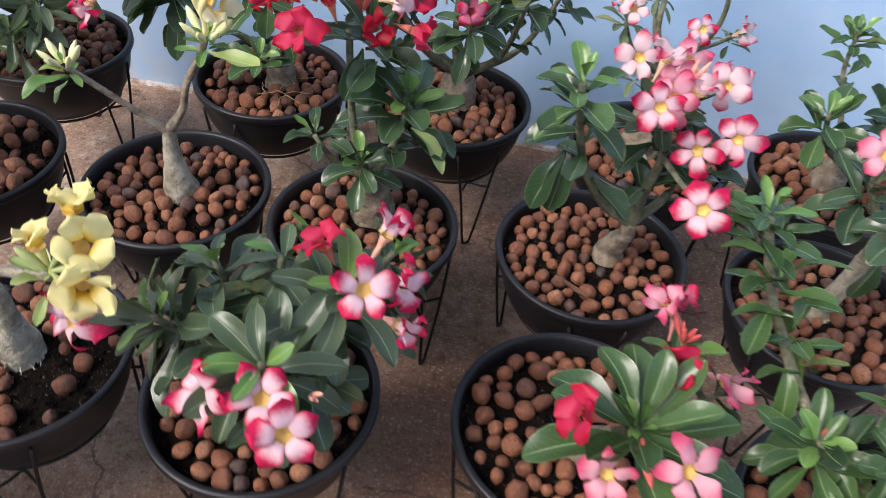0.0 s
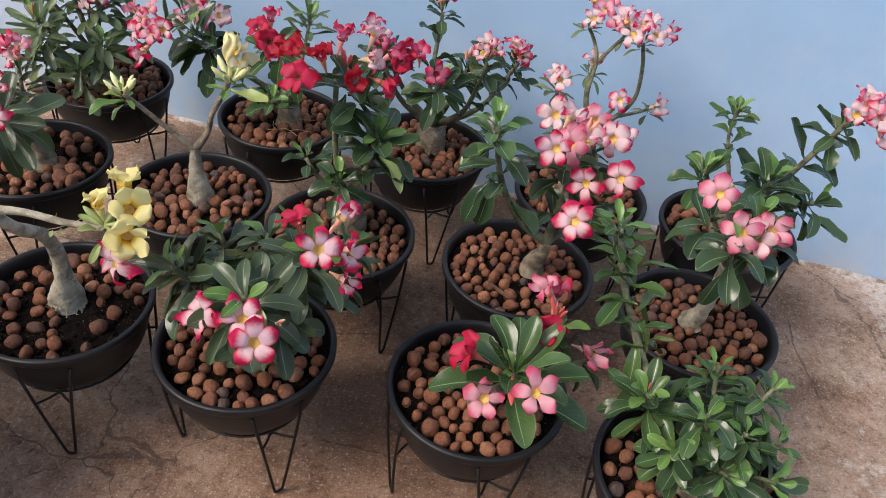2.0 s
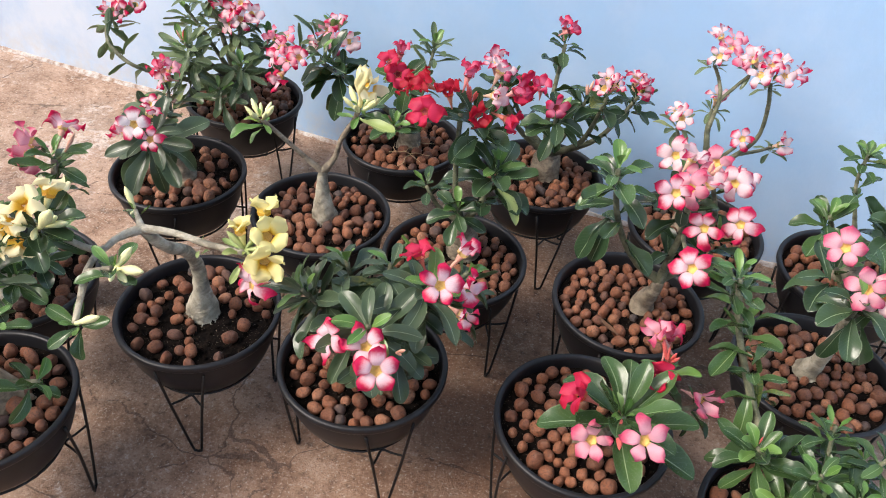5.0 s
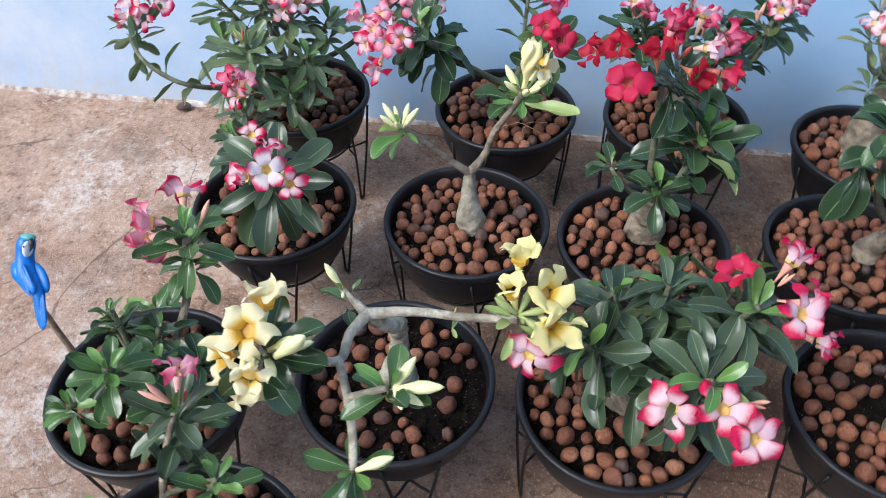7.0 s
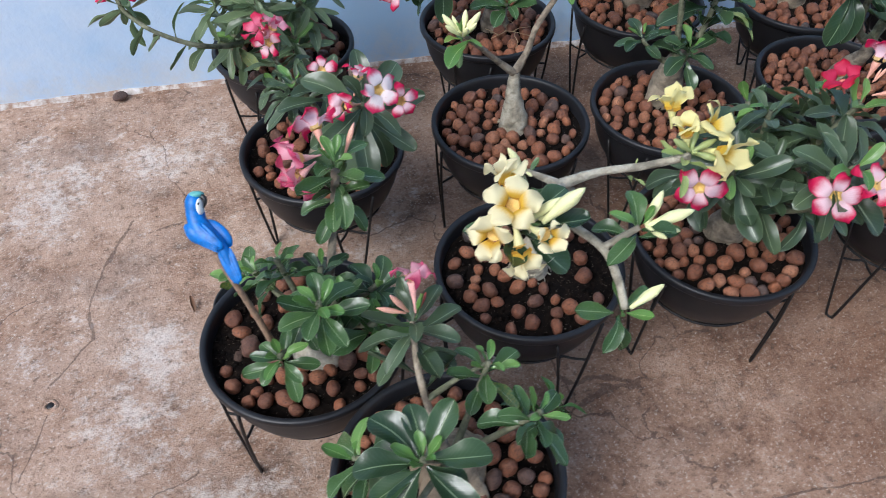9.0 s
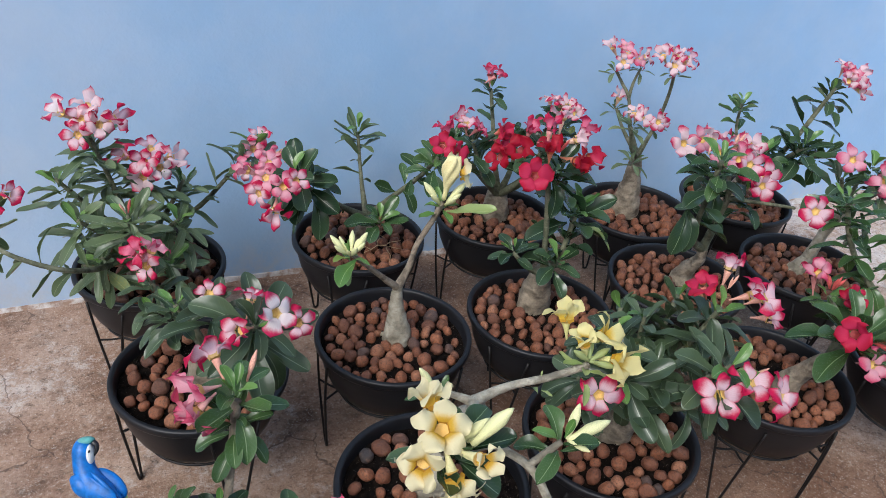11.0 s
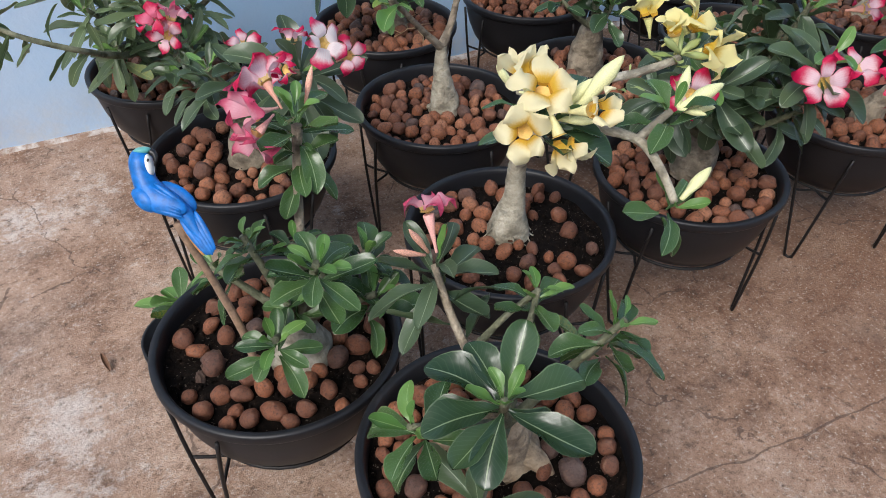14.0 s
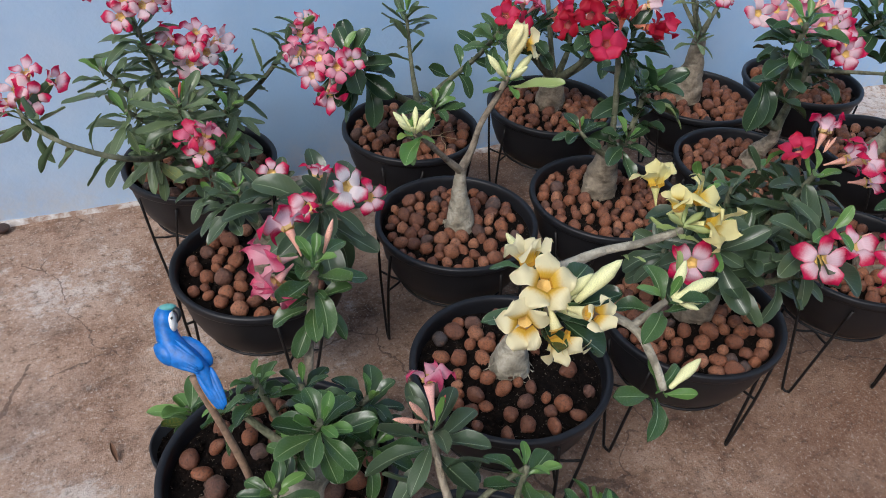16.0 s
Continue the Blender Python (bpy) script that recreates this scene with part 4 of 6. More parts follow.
def plant_yellow_arched():
    """Pale trunk with an arching branch of yellow flowers."""
    p = Plant("F2", "desert rose with pale trunk, arching branches and yellow flowers", 12)
    p.caudex([(0.004, 0.008, -0.02, 0.035), (0.004, 0.008, 0.012, 0.037), (0.006, 0.008, 0.040, 0.029), (0.010, 0.006, 0.075, 0.0195), (0.010, 0.008, 0.120, 0.0150), (0.012, -0.002, 0.165, 0.0138), (0.018, -0.038, 0.225, 0.0120), (0.012, -0.088, 0.275, 0.0112), (-0.017, -0.105, 0.320, 0.0100)], PALEBARK, "bulbous pale grey trunk, bent over at its top")
    for k in range(11):
        a = k * 0.36 + 2.3 + p.rng.uniform(-0.12, 0.12)
        far, low = p.rng.uniform(0.040, 0.058), p.rng.uniform(0.000, 0.012)
        q = lambda r, turn, z, w: (-0.501 + r * math.cos(a + turn), 1.045 + r * math.sin(a + turn), z, w)
        p.limb([q(0.026, 0.0, 0.318 - low, 0.0026), q(0.5 * (0.030 + far), p.rng.uniform(-0.15, 0.15), 0.303 - low, 0.0016), q(far, p.rng.uniform(-0.3, 0.3), 0.287, 0.0008)], "root", PALEBARK, 5)
    fork = (-0.522, 0.932, 0.604)
    p.limb([(*fork, 0.0135), (-0.46, 0.935, 0.610, 0.0095), (-0.385, 0.930, 0.607, 0.0088), (-0.315, 0.925, 0.612, 0.0095)], mat=PALEBARK)
    p.limb([(*fork, 0.0135), (-0.540, 0.890, 0.612, 0.0098), (-0.548, 0.845, 0.616, 0.0090), (-0.595, 0.828, 0.640, 0.0075), (-0.640, 0.820, 0.660, 0.0070)], mat=PALEBARK)
    p.limb([(-0.548, 0.845, 0.616, 0.0090), (-0.528, 0.782, 0.624, 0.0085), (-0.520, 0.745, 0.600, 0.0080), (-0.518, 0.716, 0.570, 0.0072)], mat=PALEBARK)
    p.limb([(-0.528, 0.782, 0.624, 0.0080), (-0.505, 0.783, 0.634, 0.0075), (-0.478, 0.784, 0.646, 0.0065)], mat=PALEBARK)
    p.limb([(*fork, 0.012), (-0.545, 0.958, 0.606, 0.0075), (-0.560, 0.975, 0.606, 0.006)], mat=PALEBARK)
    p.bud((-0.562, 0.978, 0.606), (-0.45, 0.25, 0.75), "yellow", 0.046)
    p.bud((-0.560, 0.974, 0.606), (0.1, -0.8, 0.2), "yellow", 0.020)
    p.rosette((-0.558, 0.975, 0.606), (-0.1, 0.3, 0.9), 4, 0.050, "green", 1.0, 1)
    p.rosette((-0.405, 0.930, 0.612), (0, 0.2, 1), 4, 0.024, "pale", 1.1, 0)
    # right head: trumpets leaning out over pale sepals
    p.flower((-0.269, 0.908, 0.618), (0.42, -0.78, 0.28), "yellow", 0.038, 0.055, shut=0.24)
    p.flower((-0.276, 0.942, 0.648), (0.45, -0.42, 0.60), "yellow", 0.037, 0.055, shut=0.28)
    p.flower((-0.312, 1.000, 0.652), (0.02, 0.35, 0.9), "yellow", 0.034, 0.038, shut=0.50)
    p.flower((-0.325, 0.935, 0.655), (-0.25, 0.1, 1.0), "yellow", 0.026, 0.045, shut=0.85)
    for d in ((-0.7, 0.1, 0.6), (0.9, 0.1, 0.2), (0.4, 0.6, 0.6), (0.7, -0.5, -0.1)):
        p.bud((-0.314, 0.925, 0.620), d, "green", 0.045)
    p.leaf((-0.318, 0.925, 0.616), (-0.85, 0.15, 0.10), (0, 0, 1), 0.050, "pale")
    p.rosette((-0.315, 0.925, 0.618), (0.2, -0.1, 0.9), 6, 0.045, "pale", 1.1, 0)
    # left head: tousled open flowers over dark leaves
    p.flower((-0.646, 0.818, 0.706), (-0.22, -0.50, 0.80), "cream", 0.034, 0.05, shut=0.20)
    p.flower((-0.678, 0.806, 0.668), (-0.55, -0.62, 0.30), "cream", 0.032, 0.05, shut=0.26)
    p.flower((-0.636, 0.868, 0.700), (0.05, 0.55, 0.70), "cream", 0.034, 0.05, shut=0.38)
    p.flower((-0.648, 0.778, 0.660), (0.05, -0.60, -0.75), "cream", 0.034, 0.045, shut=0.86)
    p.flower((-0.628, 0.752, 0.708), (0.10, -0.75, 0.40), "cream", 0.023, 0.055, shut=0.40)
    p.bud((-0.612, 0.800, 0.680), (0.55, -0.15, 0.70), "yellow", 0.075)
    p.bud((-0.625, 0.815, 0.672), (0.75, -0.05, 0.55), "yellow", 0.055)
    p.bud((-0.630, 0.812, 0.668), (0.45, -0.75, 0.15), "yellow", 0.045)
    p.rosette((-0.632, 0.818, 0.668), (0.25, -0.2, 1), 9, 0.076, "dark", 1.1, 0)
    p.leaf((-0.628, 0.815, 0.664), (0.9, -0.25, 0.05), (0, 0, 1), 0.085, "dark")
    p.leaf((-0.630, 0.810, 0.660), (0.55, -0.75, -0.25), (0, -0.3, 1), 0.080, "dark")
    p.leaf((-0.622, 0.822, 0.672), (0.85, 0.35, 0.30), (0, 0, 1), 0.078, "dark")
    p.leaf((-0.634, 0.826, 0.672), (0.30, 0.75, 0.35), (0, 0, 1), 0.070, "green")
    p.bud((-0.612, 0.812, 0.674), (0.85, 0.05, 0.35), "yellow", 0.050)
    # bare tips with buds
    p.rosette((-0.476, 0.784, 0.650), (0.05, -0.1, 1), 7, 0.066, "green", 0.95, 2)
    for d, s in (((0.9, -0.15, 0.30), 0.066), ((0.75, -0.5, 0.05), 0.045), ((0.5, 0.35, 0.75), 0.052), ((0.3, -0.8, 0.1), 0.036)):
        p.bud((-0.470, 0.782, 0.648), d, "yellow", s)
    p.rosette((-0.518, 0.714, 0.568), (0.1, -0.5, 0.7), 7, 0.060, "green", 1.1, 2)
    p.bud((-0.514, 0.712, 0.575), (0.9, 0.1, 0.5), "yellow", 0.055)


def plant_two_branched():
    p = Plant("M2", "desert rose with bottle-shaped trunk, two branches and cream buds", 22)
    p.caudex([(0.008, 0.000, -0.02, 0.034), (0.008, 0.000, 0.008, 0.034), (0.006, 0.000, 0.048, 0.0265), (0.004, 0.003, 0.092, 0.0170), (0.004, 0.006, 0.150, 0.0110)], PALEBARK, "bottle-shaped grey trunk")
    for k in range(6):
        a = k * 1.05 + 0.3
        p.limb([(-0.378 + 0.028 * math.cos(a), 1.446 + 0.028 * math.sin(a), 0.300, 0.008), (-0.378 + 0.054 * math.cos(a), 1.446 + 0.054 * math.sin(a), 0.286, 0.004)], "root", PALEBARK, 6)
    fork = (-0.382, 1.452, 0.430)
    p.limb([(*fork, 0.014), (-0.425, 1.440, 0.475, 0.009), (-0.475, 1.425, 0.530, 0.008), (-0.512, 1.413, 0.570, 0.008)], mat=BARK)
    p.limb([(*fork, 0.015), (-0.352, 1.462, 0.475, 0.010), (-0.338, 1.462, 0.525, 0.009), (-0.305, 1.458, 0.585, 0.009), (-0.290, 1.456, 0.622, 0.009)], mat=BARK)
    p.rosette((-0.514, 1.412, 0.576), (-0.1, 0, 1), 7, 0.040, "young", 1.2, 0)
    for k in range(9):
        a = k * 2.4
        p.bud((-0.514 + 0.008 * math.cos(a), 1.412 + 0.008 * math.sin(a), 0.572), (math.cos(a) * 0.75 - 0.15, math.sin(a) * 0.75, 0.9), "yellow", 0.050 - 0.0026 * k)
    p.leaf((-0.505, 1.400, 0.560), (-0.65, -0.6, 0.05), (0, 0, 1), 0.090, "young")
    p.rosette((-0.288, 1.456, 0.628), (0.05, 0, 1), 10, 0.044, "young", 1.2, 2)
    for k in range(6):
        a = k * 2.4
        p.bud((-0.288 + 0.008 * math.cos(a), 1.456 + 0.008 * math.sin(a), 0.620), (math.cos(a) * 0.75, math.sin(a) * 0.75 - 0.1, 0.8), "yellow", 0.060 - 0.004 * k)
    part("bloom", BLOOM, p.root, frame_of(p.local((-0.288, 1.455, 0.630)), (0.12, -0.05, 1.0), (0.2, 1, 0)) @ pose(0, 0, 0, -90, 0, 0) @ Matrix.Scale(0.098, 4), "half-open twisted cream bloom")
    p.flower((-0.262, 1.440, 0.690), (0.75, -0.35, 0.15), "cream", 0.030, 0.020, shut=0.62)
    p.leaf((-0.285, 1.445, 0.605), (0.9, -0.4, 0.0), (0, -0.2, 1), 0.108, "pale")
    p.leaf((-0.290, 1.470, 0.610), (0.6, 0.5, 0.3), (0, 0, 1), 0.060, "green")


def plant_red_tall():
    p = Plant("M3", "stout desert rose with a tall shoot of crimson flowers", 32)
    p.caudex([(0.012, 0.044, -0.02, 0.050), (0.012, 0.044, 0.015, 0.050), (0.010, 0.040, 0.060, 0.044), (0.006, 0.030, 0.100, 0.034), (0.003, 0.018, 0.132, 0.024)], BARK, "squat grey trunk")
    p.limb([(-0.020, 1.408, 0.405, 0.017), (-0.036, 1.402, 0.470, 0.011), (-0.045, 1.405, 0.560, 0.009), (-0.050, 1.425, 0.680, 0.008)])
    p.limb([(-0.018, 1.405, 0.405, 0.015), (0.016, 1.405, 0.460, 0.010), (0.044, 1.415, 0.545, 0.008)])
    p.limb([(-0.022, 1.408, 0.405, 0.013), (-0.075, 1.402, 0.440, 0.008), (-0.112, 1.418, 0.480, 0.006)])
    p.rosette((0.047, 1.415, 0.570), (0.2, -0.2, 0.9), 15, 0.108, "dark", 0.95, 5, 0.05)
    p.leaf((0.055, 1.395, 0.530), (0.75, -0.55, -0.10), (-0.1, 0.1, 1), 0.105, "pale")
    p.leaf((0.060, 1.410, 0.525), (0.9, -0.2, -0.30), (0, 0, 1), 0.105, "dark")
    p.rosette((-0.113, 1.419, 0.492), (-0.3, 0, 0.9), 9, 0.065, "dark", 1.0, 2)
    p.rosette((-0.024, 1.365, 0.478), (0, -0.3, 1), 11, 0.080, "dark", 1.15, 3, 0.04)
    p.rosette((0.030, 1.420, 0.500), (0.2, 0.4, 0.9), 9, 0.085, "dark", 1.1, 1, 0.04)
    p.rosette((-0.020, 1.425, 0.690), (0.2, -0.2, 1), 11, 0.100, "dark", 1.25, 0, 0.05)
    p.rosette((0.010, 1.440, 0.645), (0.5, 0, 0.6), 9, 0.088, "dark", 1.1, 0, 0.03, 0.1)
    p.flower((-0.120, 1.380, 0.695), (-0.30, -0.80, 0.55), "red", 0.039)
    for q, d, kind, shut in (
        ((-0.135, 1.425, 0.735), (-0.7, -0.4, 0.5), "crimson", 0.35), ((-0.170, 1.445, 0.715), (-0.75, -0.35, 0.35), "crimson", 0.30),
        ((-0.045, 1.450, 0.765), (0.2, 0.2, 1.0), "pink", 0.55),
        ((0.020, 1.430, 0.735), (0.7, -0.5, 0.4), "blush", 0.50), ((0.055, 1.420, 0.690), (0.9, -0.4, 0.0), "red", 0.45),
        ((0.015, 1.490, 0.765), (0.3, 0.4, 0.9), "blush", 0.30),
        ((-0.005, 1.390, 0.705), (0.4, -0.8, 0.1), "crimson", 0.55), ((-0.075, 1.400, 0.740), (-0.2, -0.2, 1.0), "crimson", 0.40),
        ((0.060, 1.460, 0.740), (0.8, 0.1, 0.6), "pink", 0.50),
    ):
        p.flower(q, d, kind, 0.031, 0.046, shut)
    p.spray((-0.030, 1.430, 0.705), (0.1, 0, 1), "red", 5, 0.05)


def plant_bush():
    p = Plant("B1", "large bushy desert rose with narrow leaves and pink-edged flowers", 41)
    p.caudex([(-0.02, -0.01, -0.02, 0.046), (-0.02, -0.01, 0.02, 0.048), (-0.02, -0.01, 0.06, 0.036), (-0.02, -0.005, 0.09, 0.026)], BARK)
    hub = (-0.836, 1.899, 0.365)
    tips = [
        ((-0.905, 1.900, 0.655), (-0.870, 1.900, 0.52), 15),
        ((-0.805, 1.900, 0.560), (-0.815, 1.895, 0.47), 14),
        ((-0.872, 1.710, 0.560), (-0.860, 1.790, 0.47), 16),
        ((-0.540, 1.945, 0.570), (-0.680, 1.925, 0.44), 12),
        ((-0.960, 1.830, 0.500), (-0.900, 1.860, 0.43), 13),
        ((-0.760, 1.800, 0.480), (-0.800, 1.850, 0.42), 13),
        ((-0.720, 1.910, 0.520), (-0.770, 1.905, 0.44), 12),
        ((-0.880, 1.970, 0.560), (-0.860, 1.940, 0.46), 12),
        ((-0.930, 1.760, 0.440), (-0.880, 1.830, 0.40), 12),
        ((-0.800, 1.730, 0.430), (-0.815, 1.810, 0.40), 11),
        ((-0.985, 1.920, 0.560), (-0.900, 1.910, 0.45), 10),
    ]
    for tip, mid, n in tips:
        p.limb([(*hub, 0.014), (*mid, 0.009), (*tip, 0.006)])
        p.rosette(tip, None, n + 3, 0.092, "narrow", 1.15, 3, 0.07)
        p.stem_leaves(mid, tip, 8, 0.082, "narrow", 0.15)
    arm = [(*hub, 0.014), (-0.920, 1.760, 0.420, 0.010), (-1.000, 1.660, 0.490, 0.008), (-1.080, 1.680, 0.525, 0.007), (-1.130, 1.740, 0.542, 0.006), (-1.148, 1.800, 0.550, 0.006)]
    p.limb(arm)
    for a, b in zip(arm[1:], arm[2:]):
        p.stem_leaves(a[:3], b[:3], 4, 0.088, "narrow", 0.75)
    p.rosette((-1.148, 1.800, 0.555), (-0.2, 0.3, 1), 10, 0.075, "narrow", 1.15, 2, 0.04)
    p.stem_leaves((-0.62, 1.935, 0.50), (-0.54, 1.945, 0.57), 6, 0.085, "narrow", 0.1)
    p.cluster((-0.905, 1.885, 0.700), (-0.1, -0.7, 0.6), ["white", "blush", "rose"], 6, 0.052, 0.034)
    p.cluster((-0.795, 1.870, 0.595), (-0.1, -0.8, 0.5), ["white", "blush", "rose"], 6, 0.050, 0.035)
    p.cluster((-1.128, 1.825, 0.580), (-0.2, -0.7, 0.6), ["rose", "blush", "rose"], 5, 0.048, 0.032)
    p.cluster((-0.535, 1.925, 0.560), (-0.1, -0.7, 0.6), ["rose", "blush", "soft"], 5, 0.055, 0.033)
    p.bud((-0.872, 1.705, 0.570), (0.2, -0.1, 1), "red", 0.035)
    p.bud((-0.876, 1.705, 0.570), (-0.4, -0.1, 1), "pink", 0.03)


def plant_spreading():
    p = Plant("B2", "spreading desert rose with drooping leaves and pink flowers", 51)
    p.caudex([(0.02, 0.0, -0.02, 0.042), (0.02, 0.0, 0.02, 0.044), (0.02, 0.0, 0.06, 0.034), (0.02, 0.0, 0.085, 0.024)], BARK)
    hub = (-0.275, 1.853, 0.365)
    p.limb([(*hub, 0.016), (-0.36, 1.82, 0.43, 0.011), (-0.46, 1.775, 0.52, 0.009), (-0.510, 1.760, 0.560, 0.008)])
    p.limb([(*hub, 0.014), (-0.262, 1.92, 0.43, 0.008), (-0.250, 1.985, 0.55, 0.006)])
    p.limb([(*hub, 0.015), (-0.24, 1.80, 0.44, 0.010), (-0.225, 1.68, 0.56, 0.008), (-0.235, 1.585, 0.655, 0.007)])
    p.limb([(*hub, 0.010), (-0.285, 1.79, 0.38, 0.007), (-0.289, 1.745, 0.415, 0.006)])
    p.rosette((-0.505, 1.765, 0.575), (-0.5, -0.3, 0.7), 18, 0.105, "dark", 1.25, 2, 0.07, 0.35)
    p.rosette((-0.450, 1.780, 0.545), (0, 0, 1), 12, 0.100, "dark", 1.35, 0, 0.06, 0.45)
    p.rosette((-0.250, 1.985, 0.565), (0, 0, 1), 14, 0.085, "narrow", 0.9, 3, 0.05)
    p.stem_leaves((-0.262, 1.92, 0.43), (-0.250, 1.985, 0.55), 8, 0.08, "narrow", 0.0)
    p.rosette((-0.235, 1.580, 0.660), (0.0, -0.4, 0.9), 12, 0.080, "green", 1.05, 2, 0.05)
    p.stem_leaves((-0.235, 1.78, 0.47), (-0.232, 1.60, 0.64), 8, 0.080, "green", 0.25)
    p.rosette((-0.289, 1.742, 0.425), (0, -0.2, 1), 13, 0.080, "green", 1.0, 4, 0.03)
    p.cluster((-0.572, 1.700, 0.600), (-0.4, -0.7, 0.55), ["soft", "rose", "soft"], 7, 0.064, 0.033)
    p.cluster((-0.237, 1.545, 0.700), (0.0, -0.6, 0.7), ["pink", "red"], 3, 0.038, 0.030)


def plant_fan():
    p = Plant("B3", "desert rose with fanned stems, dark leaves and pink flowers", 61)
    p.caudex([(0.008, 0.020, -0.02, 0.050), (0.008, 0.020, 0.02, 0.050), (0.008, 0.018, 0.065, 0.046), (0.008, 0.015, 0.092, 0.036)], BARK, "thick grey trunk splitting into a fan of stems")
    hub = (0.128, 1.838, 0.370)
    for tip, mid in (((0.115, 1.925, 0.655), (0.11, 1.85, 0.47)), ((0.250, 1.760, 0.610), (0.21, 1.78, 0.46)), ((0.330, 1.880, 0.570), (0.25, 1.83, 0.45)), ((0.140, 1.690, 0.580), (0.135, 1.75, 0.46)), ((-0.020, 1.780, 0.585), (0.04, 1.79, 0.46)), ((-0.020, 1.880, 0.540), (0.05, 1.84, 0.45)), ((0.20, 1.90, 0.52), (0.17, 1.85, 0.45))):
        p.limb([(*hub, 0.017), (*mid, 0.010), (*tip, 0.007)])
        p.stem_leaves(mid, tip, 6, 0.085, "dark", 0.1)
    p.rosette((0.115, 1.925, 0.665), (0, 0, 1), 9, 0.065, "dark", 0.95, 1, 0.03)
    for tip in ((0.250, 1.755, 0.620), (0.330, 1.880, 0.575), (0.140, 1.690, 0.585), (-0.020, 1.780, 0.590), (-0.020, 1.880, 0.545), (0.20, 1.90, 0.53)):
        p.rosette(tip, None, 13, 0.085, "dark", 1.1, 1, 0.06)
    p.flower((0.125, 1.915, 0.700), (0.7, -0.3, 0.6), "pink", 0.026, shut=0.7)
    p.flower((0.105, 1.925, 0.705), (-0.1, 0, 1), "pink", 0.024, shut=0.8)
    p.cluster((0.250, 1.745, 0.660), (0.1, -0.1, 1), ["blush", "rose"], 4, 0.036, 0.028)
    p.cluster((0.325, 1.890, 0.605), (0.4, -0.1, 0.9), ["blush", "rose"], 4, 0.032, 0.028)
    p.flower((0.138, 1.655, 0.612), (0.4, -0.8, 0.3), "pink", 0.032)
    p.flower((0.090, 1.690, 0.640), (0.0, -0.3, 0.9), "pink", 0.030, shut=0.6)
    p.flower((0.055, 1.760, 0.610), (0.3, -0.7, 0.6), "red", 0.032, shut=0.4)
    p.flower((0.040, 1.740, 0.590), (0.4, -0.8, 0.2), "red", 0.032, shut=0.5)
    p.spray((0.20, 1.72, 0.62), (0.2, -0.2, 1), "pink", 3, 0.045)
    p.cluster((-0.035, 1.775, 0.630), (0.1, -0.2, 0.9), ["pink", "rose"], 3, 0.035, 0.030)


def plant_bouquet():
    p = Plant("M4", "desert rose with leaning trunk and bouquet of pink flowers", 71)
    p.caudex([(0.034, 0.014, -0.02, 0.036), (0.034, 0.013, 0.010, 0.036), (0.037, 0.006, 0.045, 0.028), (0.045, -0.018, 0.090, 0.0185), (0.050, -0.015, 0.120, 0.015)], BARK, "leaning swollen trunk")
    hub = (0.447, 1.358, 0.405)
    p.limb([(*hub, 0.018), (0.395, 1.350, 0.440, 0.013), (0.345, 1.320, 0.520, 0.010), (0.310, 1.285, 0.620, 0.009), (0.293, 1.266, 0.720, 0.008)])
    p.limb([(*hub, 0.018), (0.450, 1.350, 0.480, 0.012), (0.455, 1.340, 0.560, 0.010), (0.450, 1.360, 0.630, 0.008)])
    p.limb([(*hub, 0.014), (0.500, 1.380, 0.460, 0.010), (0.520, 1.400, 0.560, 0.008), (0.500, 1.450, 0.620, 0.007)])
    p.rosette((0.292, 1.265, 0.735), (-0.1, 0, 1), 13, 0.085, "green", 1.05, 5, 0.06)
    p.stem_leaves((0.330, 1.305, 0.56), (0.297, 1.27, 0.70), 7, 0.095, "dark", 0.35)
    p.leaf((0.300, 1.325, 0.565), (-0.6, -0.5, -0.5), (-0.2, -0.3, 1), 0.115, "dark")
    p.leaf((0.305, 1.330, 0.570), (-0.3, -0.7, -0.55), (-0.1, -0.3, 1), 0.110, "dark")
    p.leaf((0.345, 1.315, 0.525), (0.6, -0.4, -0.2), (0, 0, 1), 0.10, "dark")
    for q in ((0.450, 1.365, 0.63), (0.500, 1.450, 0.61), (0.53, 1.34, 0.57)):
        p.rosette(q, None, 12, 0.085, "dark", 1.2, 2, 0.07, 0.15)
    p.stem_leaves((0.450, 1.35, 0.46), (0.450, 1.36, 0.60), 7, 0.09, "dark", 0.2)
    for q, kind in (((0.413, 1.480, 0.650), "blush"), ((0.408, 1.275, 0.690), "rose"), ((0.462, 1.400, 0.655), "soft"), ((0.480, 1.275, 0.623), "rose"), ((0.553, 1.325, 0.615), "rose"), ((0.525, 1.372, 0.676), "blush"), ((0.501, 1.500, 0.640), "soft"), ((0.451, 1.110, 0.648), "rose"), ((0.440, 1.330, 0.672), "soft")):
        p.flower(q, facing(q, (0.05, -0.15, 0.0)), kind, 0.039)
    for q in ((0.44, 1.42, 0.69), (0.48, 1.35, 0.68), (0.55, 1.42, 0.66)):
        p.flower(q, (0.3, 0.2, 0.9), "blush", 0.036, shut=0.3)
    p.limb([(0.455, 1.340, 0.56, 0.008), (0.45, 1.24, 0.60, 0.006), (0.45, 1.16, 0.63, 0.005)])
    p.spray((0.47, 1.38, 0.66), (0.2, 0, 1), "pink", 4, 0.05)


